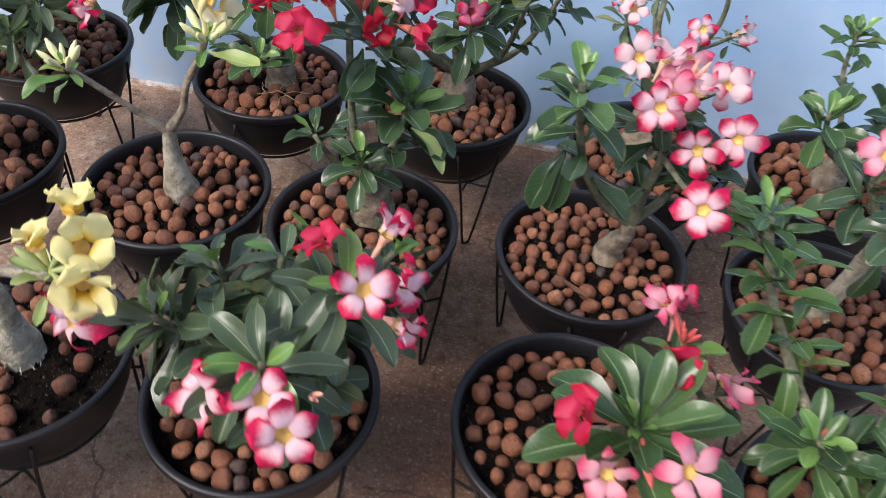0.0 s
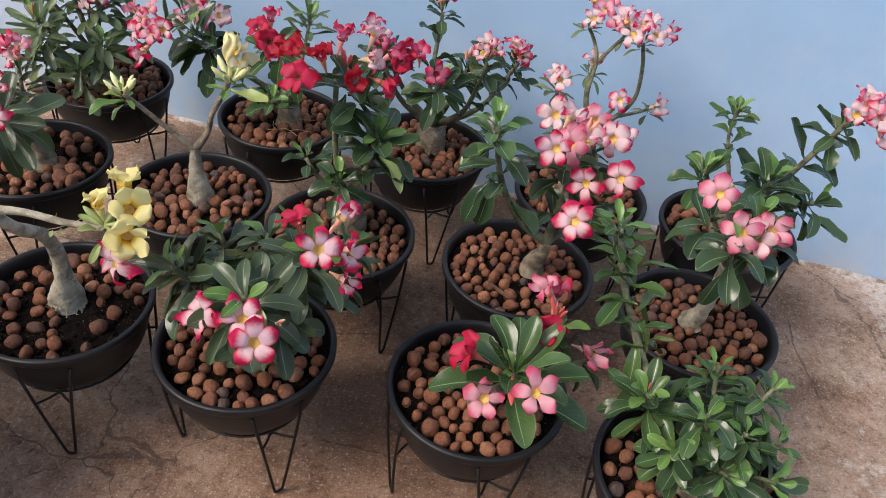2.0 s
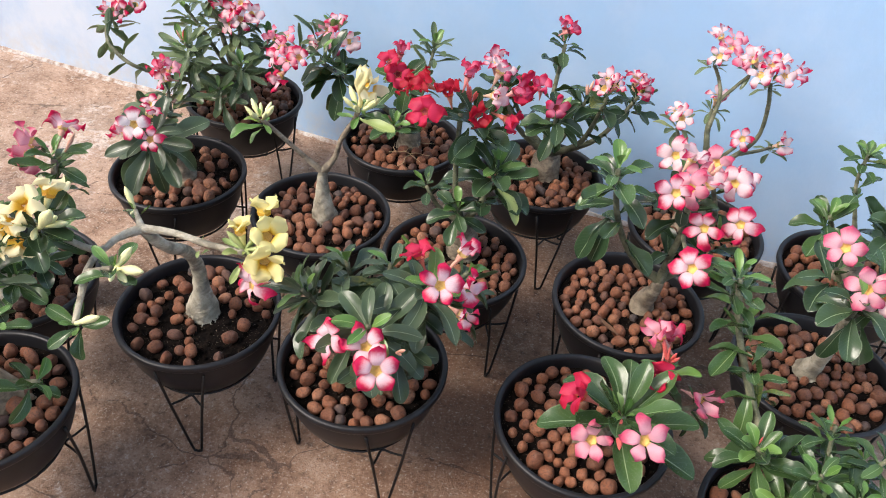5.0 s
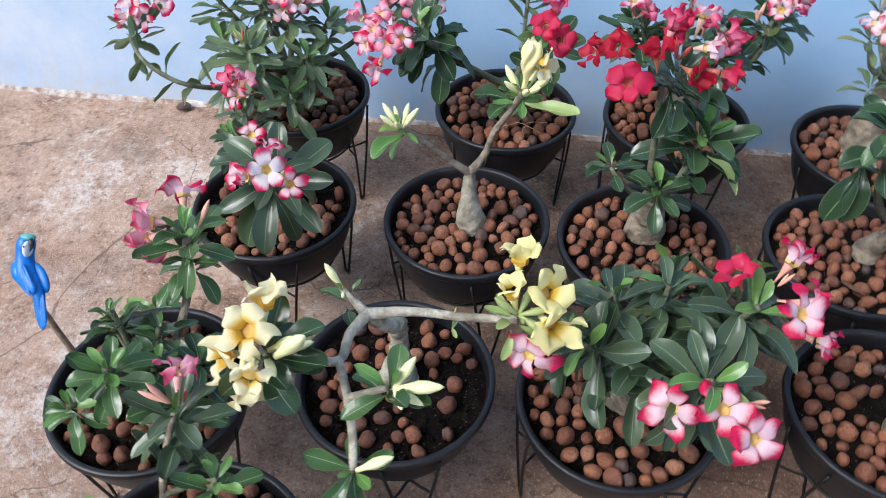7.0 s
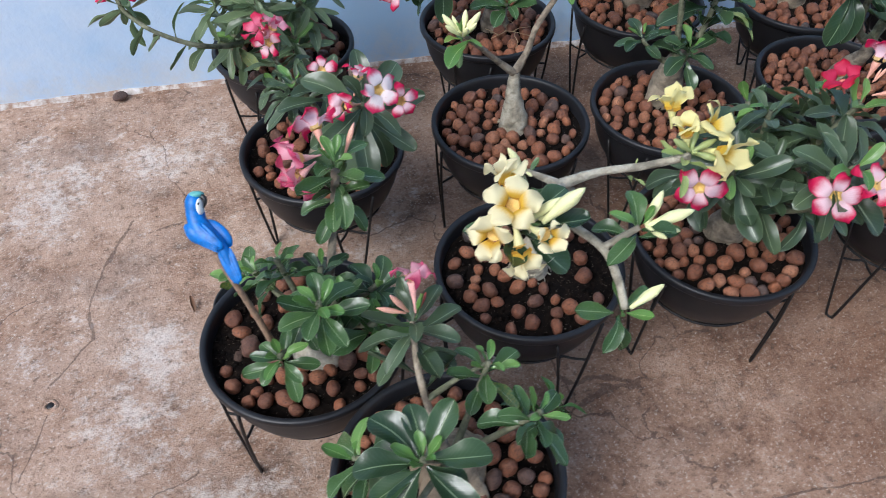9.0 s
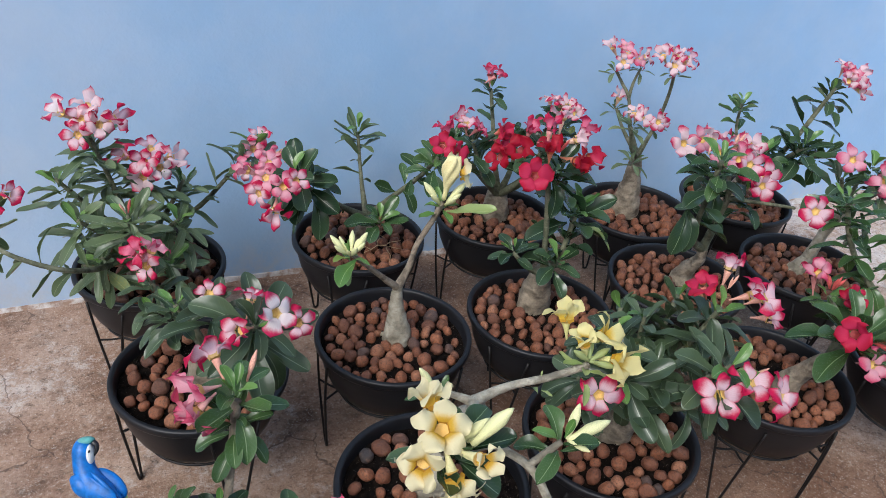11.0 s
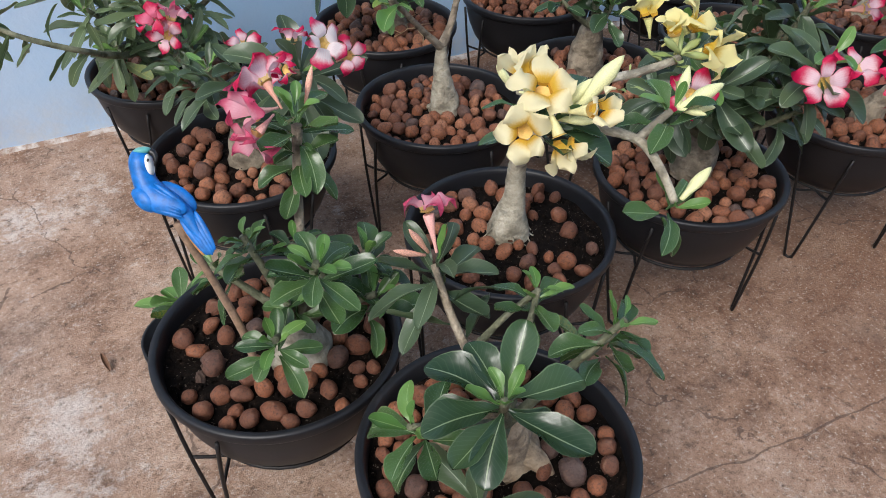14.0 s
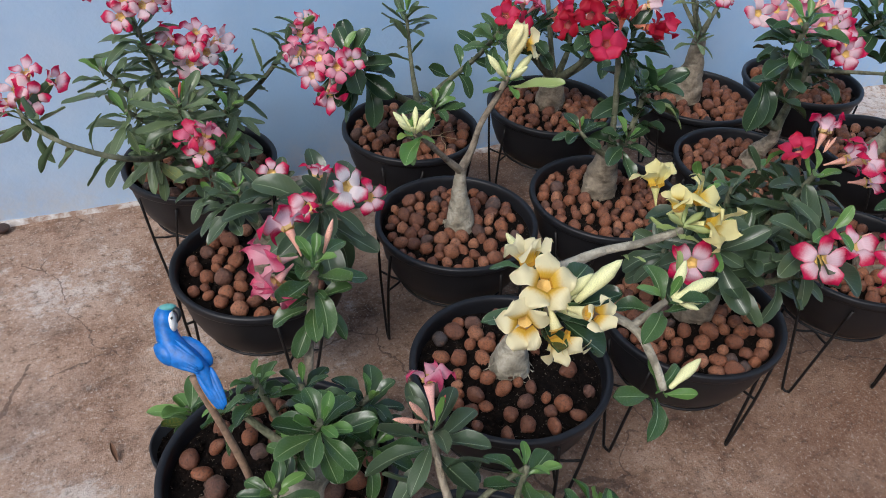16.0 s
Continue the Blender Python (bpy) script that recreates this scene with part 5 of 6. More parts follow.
def plant_candelabra():
    p = Plant("B4", "tall desert rose with candelabra stems and pink flower heads", 81)
    p.caudex([(-0.02, 0.02, -0.02, 0.050), (-0.02, 0.02, 0.03, 0.052), (-0.02, 0.02, 0.09, 0.040), (-0.02, 0.022, 0.16, 0.026), (-0.02, 0.025, 0.20, 0.019)], BARK, "tall bottle-shaped trunk")
    hub = (0.530, 1.738, 0.480)
    p.limb([(*hub, 0.016), (0.508, 1.770, 0.562, 0.009), (0.516, 1.810, 0.634, 0.007), (0.506, 1.840, 0.669, 0.0065), (0.484, 1.850, 0.703, 0.006)])
    p.limb([(0.516, 1.810, 0.634, 0.007), (0.551, 1.840, 0.669, 0.006), (0.577, 1.850, 0.703, 0.005)])
    p.limb([(*hub, 0.015), (0.592, 1.770, 0.518, 0.009), (0.627, 1.780, 0.571, 0.0075), (0.620, 1.760, 0.660, 0.007), (0.602, 1.745, 0.728, 0.007)])
    p.limb([(0.592, 1.770, 0.518, 0.007), (0.647, 1.810, 0.518, 0.006), (0.680, 1.840, 0.518, 0.005)])
    p.limb([(*hub, 0.012), (0.459, 1.700, 0.536, 0.008), (0.423, 1.680, 0.607, 0.006)])
    p.limb([(*hub, 0.012), (0.510, 1.800, 0.544, 0.007), (0.511, 1.845, 0.589, 0.006)])
    p.limb([(*hub, 0.012), (0.552, 1.740, 0.518, 0.007), (0.579, 1.745, 0.553, 0.006)])
    for q, n, s in (((0.482, 1.852, 0.713), 10, 0.045), ((0.577, 1.852, 0.710), 8, 0.042), ((0.602, 1.745, 0.733), 10, 0.045), ((0.684, 1.845, 0.518), 9, 0.050), ((0.423, 1.678, 0.620), 11, 0.055), ((0.512, 1.848, 0.593), 10, 0.050), ((0.470, 1.690, 0.500), 10, 0.060)):
        p.rosette(q, (0, 0, 1), n, s, "narrow", 1.15, 2, 0.02)
    p.cluster((0.522, 1.850, 0.743), (0.0, -0.5, 0.8), ["blush", "blush", "soft"], 6, 0.055, 0.029)
    p.cluster((0.600, 1.740, 0.763), (0.1, -0.5, 0.8), ["blush", "blush", "rose"], 6, 0.052, 0.029)
    p.cluster((0.417, 1.665, 0.656), (-0.2, -0.3, 0.9), ["blush"], 2, 0.022, 0.028)
    p.flower((0.515, 1.845, 0.625), (0.0, -0.3, 1), "blush", 0.028, shut=0.45)
    p.flower((0.585, 1.740, 0.580), facing((0.579, 1.740, 0.571)), "rose", 0.030)
    p.flower((0.704, 1.840, 0.531), (0.6, -0.5, 0.6), "blush", 0.030, shut=0.35)


def plant_sidebranch():
    p = Plant("B5", "desert rose with long dark leaves and pink-flowered side branch", 91)
    p.caudex([(-0.01, 0.0, -0.02, 0.044), (-0.01, 0.0, 0.02, 0.046), (-0.01, 0.0, 0.06, 0.034), (-0.01, -0.005, 0.09, 0.024)], BARK)
    hub = (0.920, 1.657, 0.365)
    p.limb([(*hub, 0.016), (0.945, 1.600, 0.450, 0.012), (0.975, 1.560, 0.560, 0.010), (1.005, 1.540, 0.660, 0.009), (1.025, 1.530, 0.720, 0.008)])
    p.limb([(*hub, 0.013), (0.880, 1.670, 0.470, 0.008), (0.850, 1.680, 0.560, 0.0065), (0.848, 1.684, 0.630, 0.006)])
    p.limb([(*hub, 0.013), (0.840, 1.600, 0.440, 0.009), (0.770, 1.510, 0.560, 0.007)])
    p.limb([(*hub, 0.013), (0.910, 1.560, 0.480, 0.009), (0.900, 1.480, 0.570, 0.007)])
    p.limb([(*hub, 0.012), (0.990, 1.560, 0.460, 0.008), (1.010, 1.480, 0.540, 0.007)])
    p.rosette((1.020, 1.532, 0.715), (0.2, -0.1, 1), 12, 0.075, "dark", 1.2, 1, 0.05)
    p.stem_leaves((0.960, 1.58, 0.50), (1.005, 1.545, 0.65), 8, 0.105, "dark", 0.1)
    p.rosette((0.848, 1.684, 0.640), (0, 0, 1), 12, 0.060, "green", 1.0, 4, 0.04)
    p.stem_leaves((0.870, 1.675, 0.50), (0.848, 1.684, 0.62), 6, 0.06, "green", 0.0)
    p.rosette((0.765, 1.505, 0.570), (-0.2, -0.2, 1), 14, 0.085, "green", 1.05, 4, 0.06)
    p.rosette((0.900, 1.475, 0.590), (0, -0.2, 1), 15, 0.105, "dark", 1.0, 2, 0.07)
    p.rosette((1.015, 1.475, 0.550), (0.4, -0.2, 0.8), 12, 0.105, "dark", 1.15, 1, 0.06, 0.25)
    p.rosette((0.930, 1.560, 0.500), (0, 0, 1), 10, 0.095, "dark", 1.2, 1, 0.05)
    p.cluster((1.048, 1.515, 0.762), (0.1, -0.5, 0.8), ["soft", "blush", "blush"], 5, 0.046, 0.031)
    p.cluster((1.092, 1.520, 0.742), (0.5, -0.5, 0.5), ["blush", "soft"], 4, 0.036, 0.030)


def plant_leaning():
    p = Plant("M5", "desert rose with slender leaning trunk and pink flowers", 101)
    p.caudex([(-0.006, 0.012, -0.02, 0.032), (-0.006, 0.012, 0.006, 0.034), (-0.005, 0.008, 0.028, 0.021), (0.000, -0.004, 0.080, 0.0155), (0.000, -0.018, 0.160, 0.0140), (-0.012, -0.045, 0.226, 0.0120)], PALEBARK, "slender pale trunk flaring at the soil")
    hub = (0.790, 1.243, 0.512)
    for tip in ((0.725, 1.240, 0.620), (0.750, 1.140, 0.640), (0.820, 1.190, 0.630), (0.840, 1.260, 0.590)):
        mid = tuple((a + b) / 2 for a, b in zip(hub, tip))
        p.limb([(*hub, 0.013), (*mid, 0.009), (*tip, 0.007)])
        p.rosette(tip, None, 10, 0.085, "dark", 1.15, 1, 0.05, 0.15)
    p.rosette((0.800, 1.220, 0.66), (0, 0, 1), 7, 0.080, "green", 0.8, 3)
    p.leaf((0.80, 1.20, 0.53), (0.3, -0.3, -0.8), (0.2, -0.8, 0.2), 0.09, "dark")
    p.leaf((0.77, 1.19, 0.53), (-0.2, -0.4, -0.8), (0, -0.8, 0.2), 0.09, "dark")
    for q, kind in (((0.716, 1.225, 0.680), "soft"), ((0.752, 1.150, 0.655), "soft"), ((0.812, 1.172, 0.652), "soft"), ((0.786, 1.160, 0.640), "blush")):
        p.flower(q, facing(q, (0.1, -0.2, 0.1)), kind, 0.038)


def plant_front_pink():
    p = Plant("F3", "dense spreading desert rose with white and crimson flowers", 111)
    p.caudex([(0.02, 0.01, -0.02, 0.048), (0.02, 0.01, 0.02, 0.050), (0.02, 0.0, 0.06, 0.038), (0.02, 0.0, 0.09, 0.026)], BARK)
    hub = (-0.101, 1.006, 0.370)
    spots = [
        ((-0.215, 0.935, 0.545), (-0.6, -0.3, 0.7), 15, 0.092, 3),
        ((-0.060, 0.850, 0.585), (0.0, -0.4, 0.9), 15, 0.100, 4),
        ((0.020, 0.960, 0.610), (0.2, -0.1, 1.0), 14, 0.092, 4),
        ((-0.165, 1.030, 0.555), (-0.2, 0.2, 0.9), 15, 0.098, 2),
        ((-0.080, 1.040, 0.560), (0.0, 0.2, 1.0), 14, 0.095, 1),
        ((-0.120, 0.950, 0.520), (0.0, 0.0, 1.0), 13, 0.095, 1),
        ((-0.010, 0.910, 0.510), (0.3, -0.3, 0.8), 9, 0.090, 0),
        ((0.040, 1.010, 0.540), (0.6, 0.1, 0.7), 13, 0.095, 0),
        ((-0.250, 1.000, 0.500), (-0.8, 0.0, 0.6), 10, 0.090, 0),
        ((-0.060, 0.870, 0.480), (0.0, -0.6, 0.6), 5, 0.080, 0),
        ((0.060, 1.090, 0.540), (0.3, 0.5, 0.7), 12, 0.090, 2),
        ((-0.060, 1.120, 0.520), (0.0, 0.6, 0.7), 11, 0.085, 1),
    ]
    for tip, axis, n, size, young in spots:
        mid = [(a + b) / 2 for a, b in zip(hub, tip)]
        p.limb([(*hub, 0.015), (mid[0], mid[1], mid[2] - 0.01, 0.009), (*tip, 0.007)])
        p.rosette(tip, axis, n + 1, size * 1.12, "dull", 1.2, young, 0.08, 0.22)
        p.stem_leaves(mid, tip, 4, size * 1.05, "dull", 0.3)
    p.flower((-0.020, 0.772, 0.573), (0.28, -0.66, 0.64), "rose", 0.039)
    p.flower((-0.052, 0.812, 0.580), (0.02, -0.35, 0.9), "rose", 0.038)
    p.flower((-0.118, 0.815, 0.570), (-0.55, -0.60, 0.40), "rose", 0.040)
    p.flower((0.045, 0.900, 0.666), (0.25, -0.60, 0.65), "rose", 0.036)
    p.flower((-0.298, 0.900, 0.561), (-0.45, -0.75, 0.35), "rose", 0.039)
    p.flower((-0.015, 0.985, 0.648), (-0.4, 0.1, 0.8), "red", 0.028, 0.034, shut=0.40)
    p.flower((0.062, 1.000, 0.664), (0.4, 0.2, 0.8), "rose", 0.032, 0.044, shut=0.50)
    p.flower((0.082, 0.950, 0.628), (0.8, -0.4, 0.3), "rose", 0.032, 0.044, shut=0.35)
    p.flower((0.088, 0.905, 0.606), (0.8, -0.5, 0.1), "rose", 0.026, 0.036, shut=0.55)
    p.spray((0.040, 0.975, 0.630), (0.4, -0.1, 0.9), "pink", 2, 0.034)
    p.spray((-0.01, 0.845, 0.545), (0.5, -0.4, 0.5), "pink", 3, 0.04)


def plant_glossy_whorl():
    p = Plant("F4", "desert rose with a broad glossy whorl and pink flowers", 121)
    p.caudex([(0.01, -0.03, -0.02, 0.034), (0.01, -0.03, 0.015, 0.036), (0.02, -0.045, 0.06, 0.026), (0.04, -0.075, 0.12, 0.018)], BARK)
    hub = (0.377, 0.921, 0.408)
    p.limb([(0.350, 0.962, 0.320, 0.022), (0.365, 0.945, 0.370, 0.018), (*hub, 0.015), (0.385, 0.890, 0.470, 0.011)])
    p.limb([(*hub, 0.012), (0.43, 0.95, 0.46, 0.008), (0.450, 1.010, 0.490, 0.007)])
    p.limb([(*hub, 0.011), (0.46, 0.95, 0.44, 0.008), (0.520, 0.985, 0.440, 0.006)])
    for k in range(16):
        a = radians(70 + 137.5 * k)
        tilt = radians(34 + 3.6 * k + p.rng.uniform(-7, 7))
        out = Vector((math.cos(a), math.sin(a), 0))
        ahead = out * math.sin(tilt) + Vector((0.02, 0.06, math.cos(tilt)))
        part("leaf", LEAVES["glossy"][(0, 3, 0, 2)[k % 4]], p.root, frame_of(p.local((0.385, 0.888, 0.485)) - Vector((0, 0, 0.0022 * k)) + out * 0.006, ahead, Vector((0, 0, math.sin(tilt))) - out * math.cos(tilt), 0.098 + 0.0030 * k))
    p.rosette((0.387, 0.886, 0.485), (0.05, -0.1, 1), 5, 0.050, "young", 0.7, 4, 0.01)
    p.rosette((0.455, 1.015, 0.492), (0.1, 0.1, 1), 7, 0.060, "green", 1.1, 4)
    p.rosette((0.520, 0.985, 0.435), (0.7, 0, 0.6), 7, 0.070, "dark", 1.2, 0, 0.03, 0.3)
    p.flower((0.412, 0.790, 0.548), (0.15, -0.62, 0.72), "soft", 0.038)
    p.flower((0.338, 0.815, 0.485), (-0.15, -0.75, 0.55), "soft", 0.036)
    p.flower((0.303, 0.858, 0.540), (-0.75, -0.2, 0.55), "red", 0.034, shut=0.35)
    p.bud((0.380, 0.860, 0.500), (0.0, -0.8, 0.1), "red", 0.07)
    for q, d, kind in (((0.447, 1.060, 0.525), (0.0, 0.3, 0.9), "pink"), ((0.425, 1.040, 0.540), (-0.6, 0.0, 0.7), "soft"), ((0.438, 0.955, 0.525), (-0.4, -0.6, 0.5), "red"), ((0.525, 0.990, 0.455), (0.5, -0.7, 0.5), "soft")):
        p.flower(q, d, kind, 0.032, 0.06, shut=0.4)
    p.spray((0.450, 1.010, 0.500), (0.0, 0, 1), "red", 7, 0.045)


def plant_tall_stem():
    p = Plant("F5", "desert rose with one tall leafy stem and low green whorls", 131)
    p.caudex([(0.01, -0.01, -0.02, 0.048), (0.01, -0.01, 0.02, 0.050), (0.0, -0.01, 0.06, 0.036), (0.0, -0.01, 0.085, 0.026)], BARK)
    hub = (0.734, 0.864, 0.368)
    p.limb([(*hub, 0.016), (0.640, 0.960, 0.430, 0.012), (0.580, 1.040, 0.520, 0.010), (0.550, 1.075, 0.590, 0.009), (0.530, 1.095, 0.660, 0.008)])
    p.rosette((0.530, 1.097, 0.680), (0, 0, 1), 18, 0.074, "glossy", 1.1, 5, 0.07)
    p.rosette((0.562, 1.062, 0.585), (-0.1, 0.1, 1), 6, 0.090, "glossy", 1.3, 1, 0.05)
    p.rosette((0.592, 1.020, 0.520), (-0.2, 0, 1), 5, 0.092, "glossy", 1.35, 0, 0.05, 0.1)
    p.stem_leaves((0.620, 0.985, 0.46), (0.535, 1.09, 0.67), 15, 0.088, "glossy", 0.12)
    for tip, axis, n, size in (((0.612, 0.900, 0.470), (-0.3, -0.1, 1), 15, 0.090), ((0.720, 0.935, 0.530), (0, 0.1, 1), 13, 0.060), ((0.805, 0.900, 0.535), (0.2, 0, 1), 13, 0.062), ((0.700, 0.850, 0.500), (-0.1, -0.2, 1), 13, 0.075), ((0.770, 0.840, 0.480), (0.1, -0.2, 1), 13, 0.070), ((0.840, 0.860, 0.450), (0.5, -0.1, 0.8), 12, 0.070), ((0.660, 0.820, 0.430), (-0.4, -0.5, 0.7), 13, 0.085), ((0.790, 0.930, 0.470), (0.2, 0.3, 0.9), 11, 0.070), ((0.745, 0.790, 0.430), (0.1, -0.7, 0.7), 12, 0.080), ((0.830, 0.800, 0.420), (0.5, -0.5, 0.7), 10, 0.075)):
        mid = [(a + b) / 2 for a, b in zip(hub, tip)]
        p.limb([(*hub, 0.010), (*mid, 0.006), (*tip, 0.005)])
        p.rosette(tip, axis, n + 2, size * 0.94, "glossy", 1.15, 4, 0.06)
        p.stem_leaves(mid, tip, 5, size, "dark", 0.2)
    p.bud((0.612, 0.900, 0.480), (0, 0, 1), "red", 0.02)


def plant_broadleaf():
    p = Plant("M1", "desert rose with broad drooping leaves and crimson-edged white flowers", 141)
    p.caudex([(0.01, 0.0, -0.02, 0.044), (0.01, 0.0, 0.02, 0.046), (0.01, 0.0, 0.06, 0.034), (0.012, -0.01, 0.09, 0.024)], BARK)
    hub = (-0.790, 1.472, 0.368)
    p.limb([(*hub, 0.015), (-0.765, 1.400, 0.44, 0.010), (-0.735, 1.310, 0.530, 0.008)])
    p.limb([(*hub, 0.014), (-0.810, 1.470, 0.44, 0.009), (-0.840, 1.460, 0.500, 0.007)])
    p.limb([(*hub, 0.013), (-0.830, 1.530, 0.43, 0.008), (-0.862, 1.585, 0.480, 0.007)])
    p.rosette((-0.735, 1.300, 0.540), (0.1, -0.5, 0.8), 17, 0.130, "dull", 1.2, 1, 0.05, 0.30)
    p.rosette((-0.840, 1.458, 0.510), (-0.1, 0, 1), 15, 0.075, "dull", 1.0, 4, 0.06)
    p.rosette((-0.862, 1.588, 0.485), (-0.1, 0.1, 1), 15, 0.080, "dull", 1.0, 2, 0.06)
    p.rosette((-0.870, 1.500, 0.470), (-0.5, 0, 0.8), 12, 0.080, "dull", 1.0, 1, 0.06)
    p.rosette((-0.790, 1.395, 0.530), (0, -0.2, 1), 12, 0.090, "dull", 1.1, 1, 0.05)
    p.leaf((-0.735, 1.290, 0.505), (0.4, -0.6, -0.75), (0.1, -0.6, 0.5), 0.125, "dull")
    p.leaf((-0.745, 1.295, 0.505), (-0.1, -0.6, -0.85), (0, -0.7, 0.4), 0.115, "dull")
    p.flower((-0.720, 1.230, 0.612), facing((-0.72, 1.234, 0.61), (0, -0.2, 0)), "white", 0.037)
    p.flower((-0.684, 1.225, 0.585), (0.15, -0.8, 0.55), "rose", 0.029)
    p.flower((-0.791, 1.395, 0.560), (-0.1, -0.5, 0.8), "rose", 0.027)
    p.flower((-0.738, 1.320, 0.588), (0.3, 0.3, 0.9), "rose", 0.026, 0.04, shut=0.55)
    p.flower((-0.775, 1.260, 0.570), (-0.6, -0.5, 0.4), "rose", 0.032, shut=0.5)
    p.flower((-0.868, 1.580, 0.520), (-0.5, -0.7, 0.4), "rose", 0.033)
    p.flower((-0.850, 1.590, 0.550), (0.3, 0.0, 0.9), "soft", 0.032, shut=0.35)
    p.flower((-0.880, 1.590, 0.545), (-0.6, -0.1, 0.7), "pink", 0.032, shut=0.3)


def plant_perch():
    p = Plant("P", "low desert rose with one tall shoot of pink flowers", 151)
    p.caudex([(0.02, -0.03, -0.02, 0.044), (0.02, -0.03, 0.02, 0.044), (0.02, -0.03, 0.05, 0.034), (0.02, -0.03, 0.075, 0.024)], PALEBARK)
    hub = (-0.905, 0.975, 0.355)
    p.limb([(*hub, 0.014), (-0.870, 1.030, 0.400, 0.011), (-0.845, 1.080, 0.470, 0.010), (-0.826, 1.098, 0.575, 0.010)], mat=BARK)
    p.rosette((-0.826, 1.098, 0.600), (0, -0.1, 1), 13, 0.078, "green", 1.05, 4, 0.05)
    p.rosette((-0.830, 1.095, 0.545), (0, -0.1, 1), 11, 0.074, "green", 1.35, 0, 0.05, 0.15)
    # nodding trumpets beside the whorl
    p.flower((-0.882, 1.108, 0.602), (-0.92, -0.10, 0.10), "soft", 0.042, 0.040, shut=0.25)
    p.flower((-0.886, 1.095, 0.575), (-0.75, -0.15, -0.50), "soft", 0.040, 0.040, shut=0.28)
    p.flower((-0.840, 1.165, 0.618), (-0.1, 0.75, 0.55), "rose", 0.038, 0.052, shut=0.10)
    p.bud((-0.806, 1.112, 0.592), (0.35, 0.25, 0.70), "pink", 0.052)
    for tip, axis, n, size, kind, young in (
        ((-0.900, 0.888, 0.522), (0.0, -0.2, 1), 16, 0.068, "green", 6),
        ((-0.970, 0.866, 0.452), (-0.1, -0.3, 1), 14, 0.054, "green", 5),
        ((-0.945, 1.020, 0.490), (-0.2, 0.3, 0.9), 13, 0.056, "green", 4),
        ((-0.985, 1.060, 0.430), (-0.6, 0.3, 0.8), 11, 0.060, "green", 3),
        ((-0.800, 0.965, 0.440), (0.3, 0, 0.9), 15, 0.070, "dark", 2),
        ((-0.820, 0.905, 0.420), (0.3, -0.2, 0.9), 12, 0.072, "green", 3),
        ((-0.865, 0.950, 0.450), (0.1, 0.1, 1), 13, 0.070, "green", 2),
        ((-0.930, 0.930, 0.440), (-0.4, 0.0, 1), 10, 0.050, "green", 4),
        ((-0.880, 1.020, 0.450), (0.0, 0.2, 1), 12, 0.066, "dark", 2),
    ):
        mid = [(a + b) / 2 for a, b in zip(hub, tip)]
        p.limb([(*hub, 0.012), (mid[0], mid[1], mid[2], 0.008), (*tip, 0.007)])
        p.rosette(tip, axis, n, size, kind, 1.1, young, 0.04)


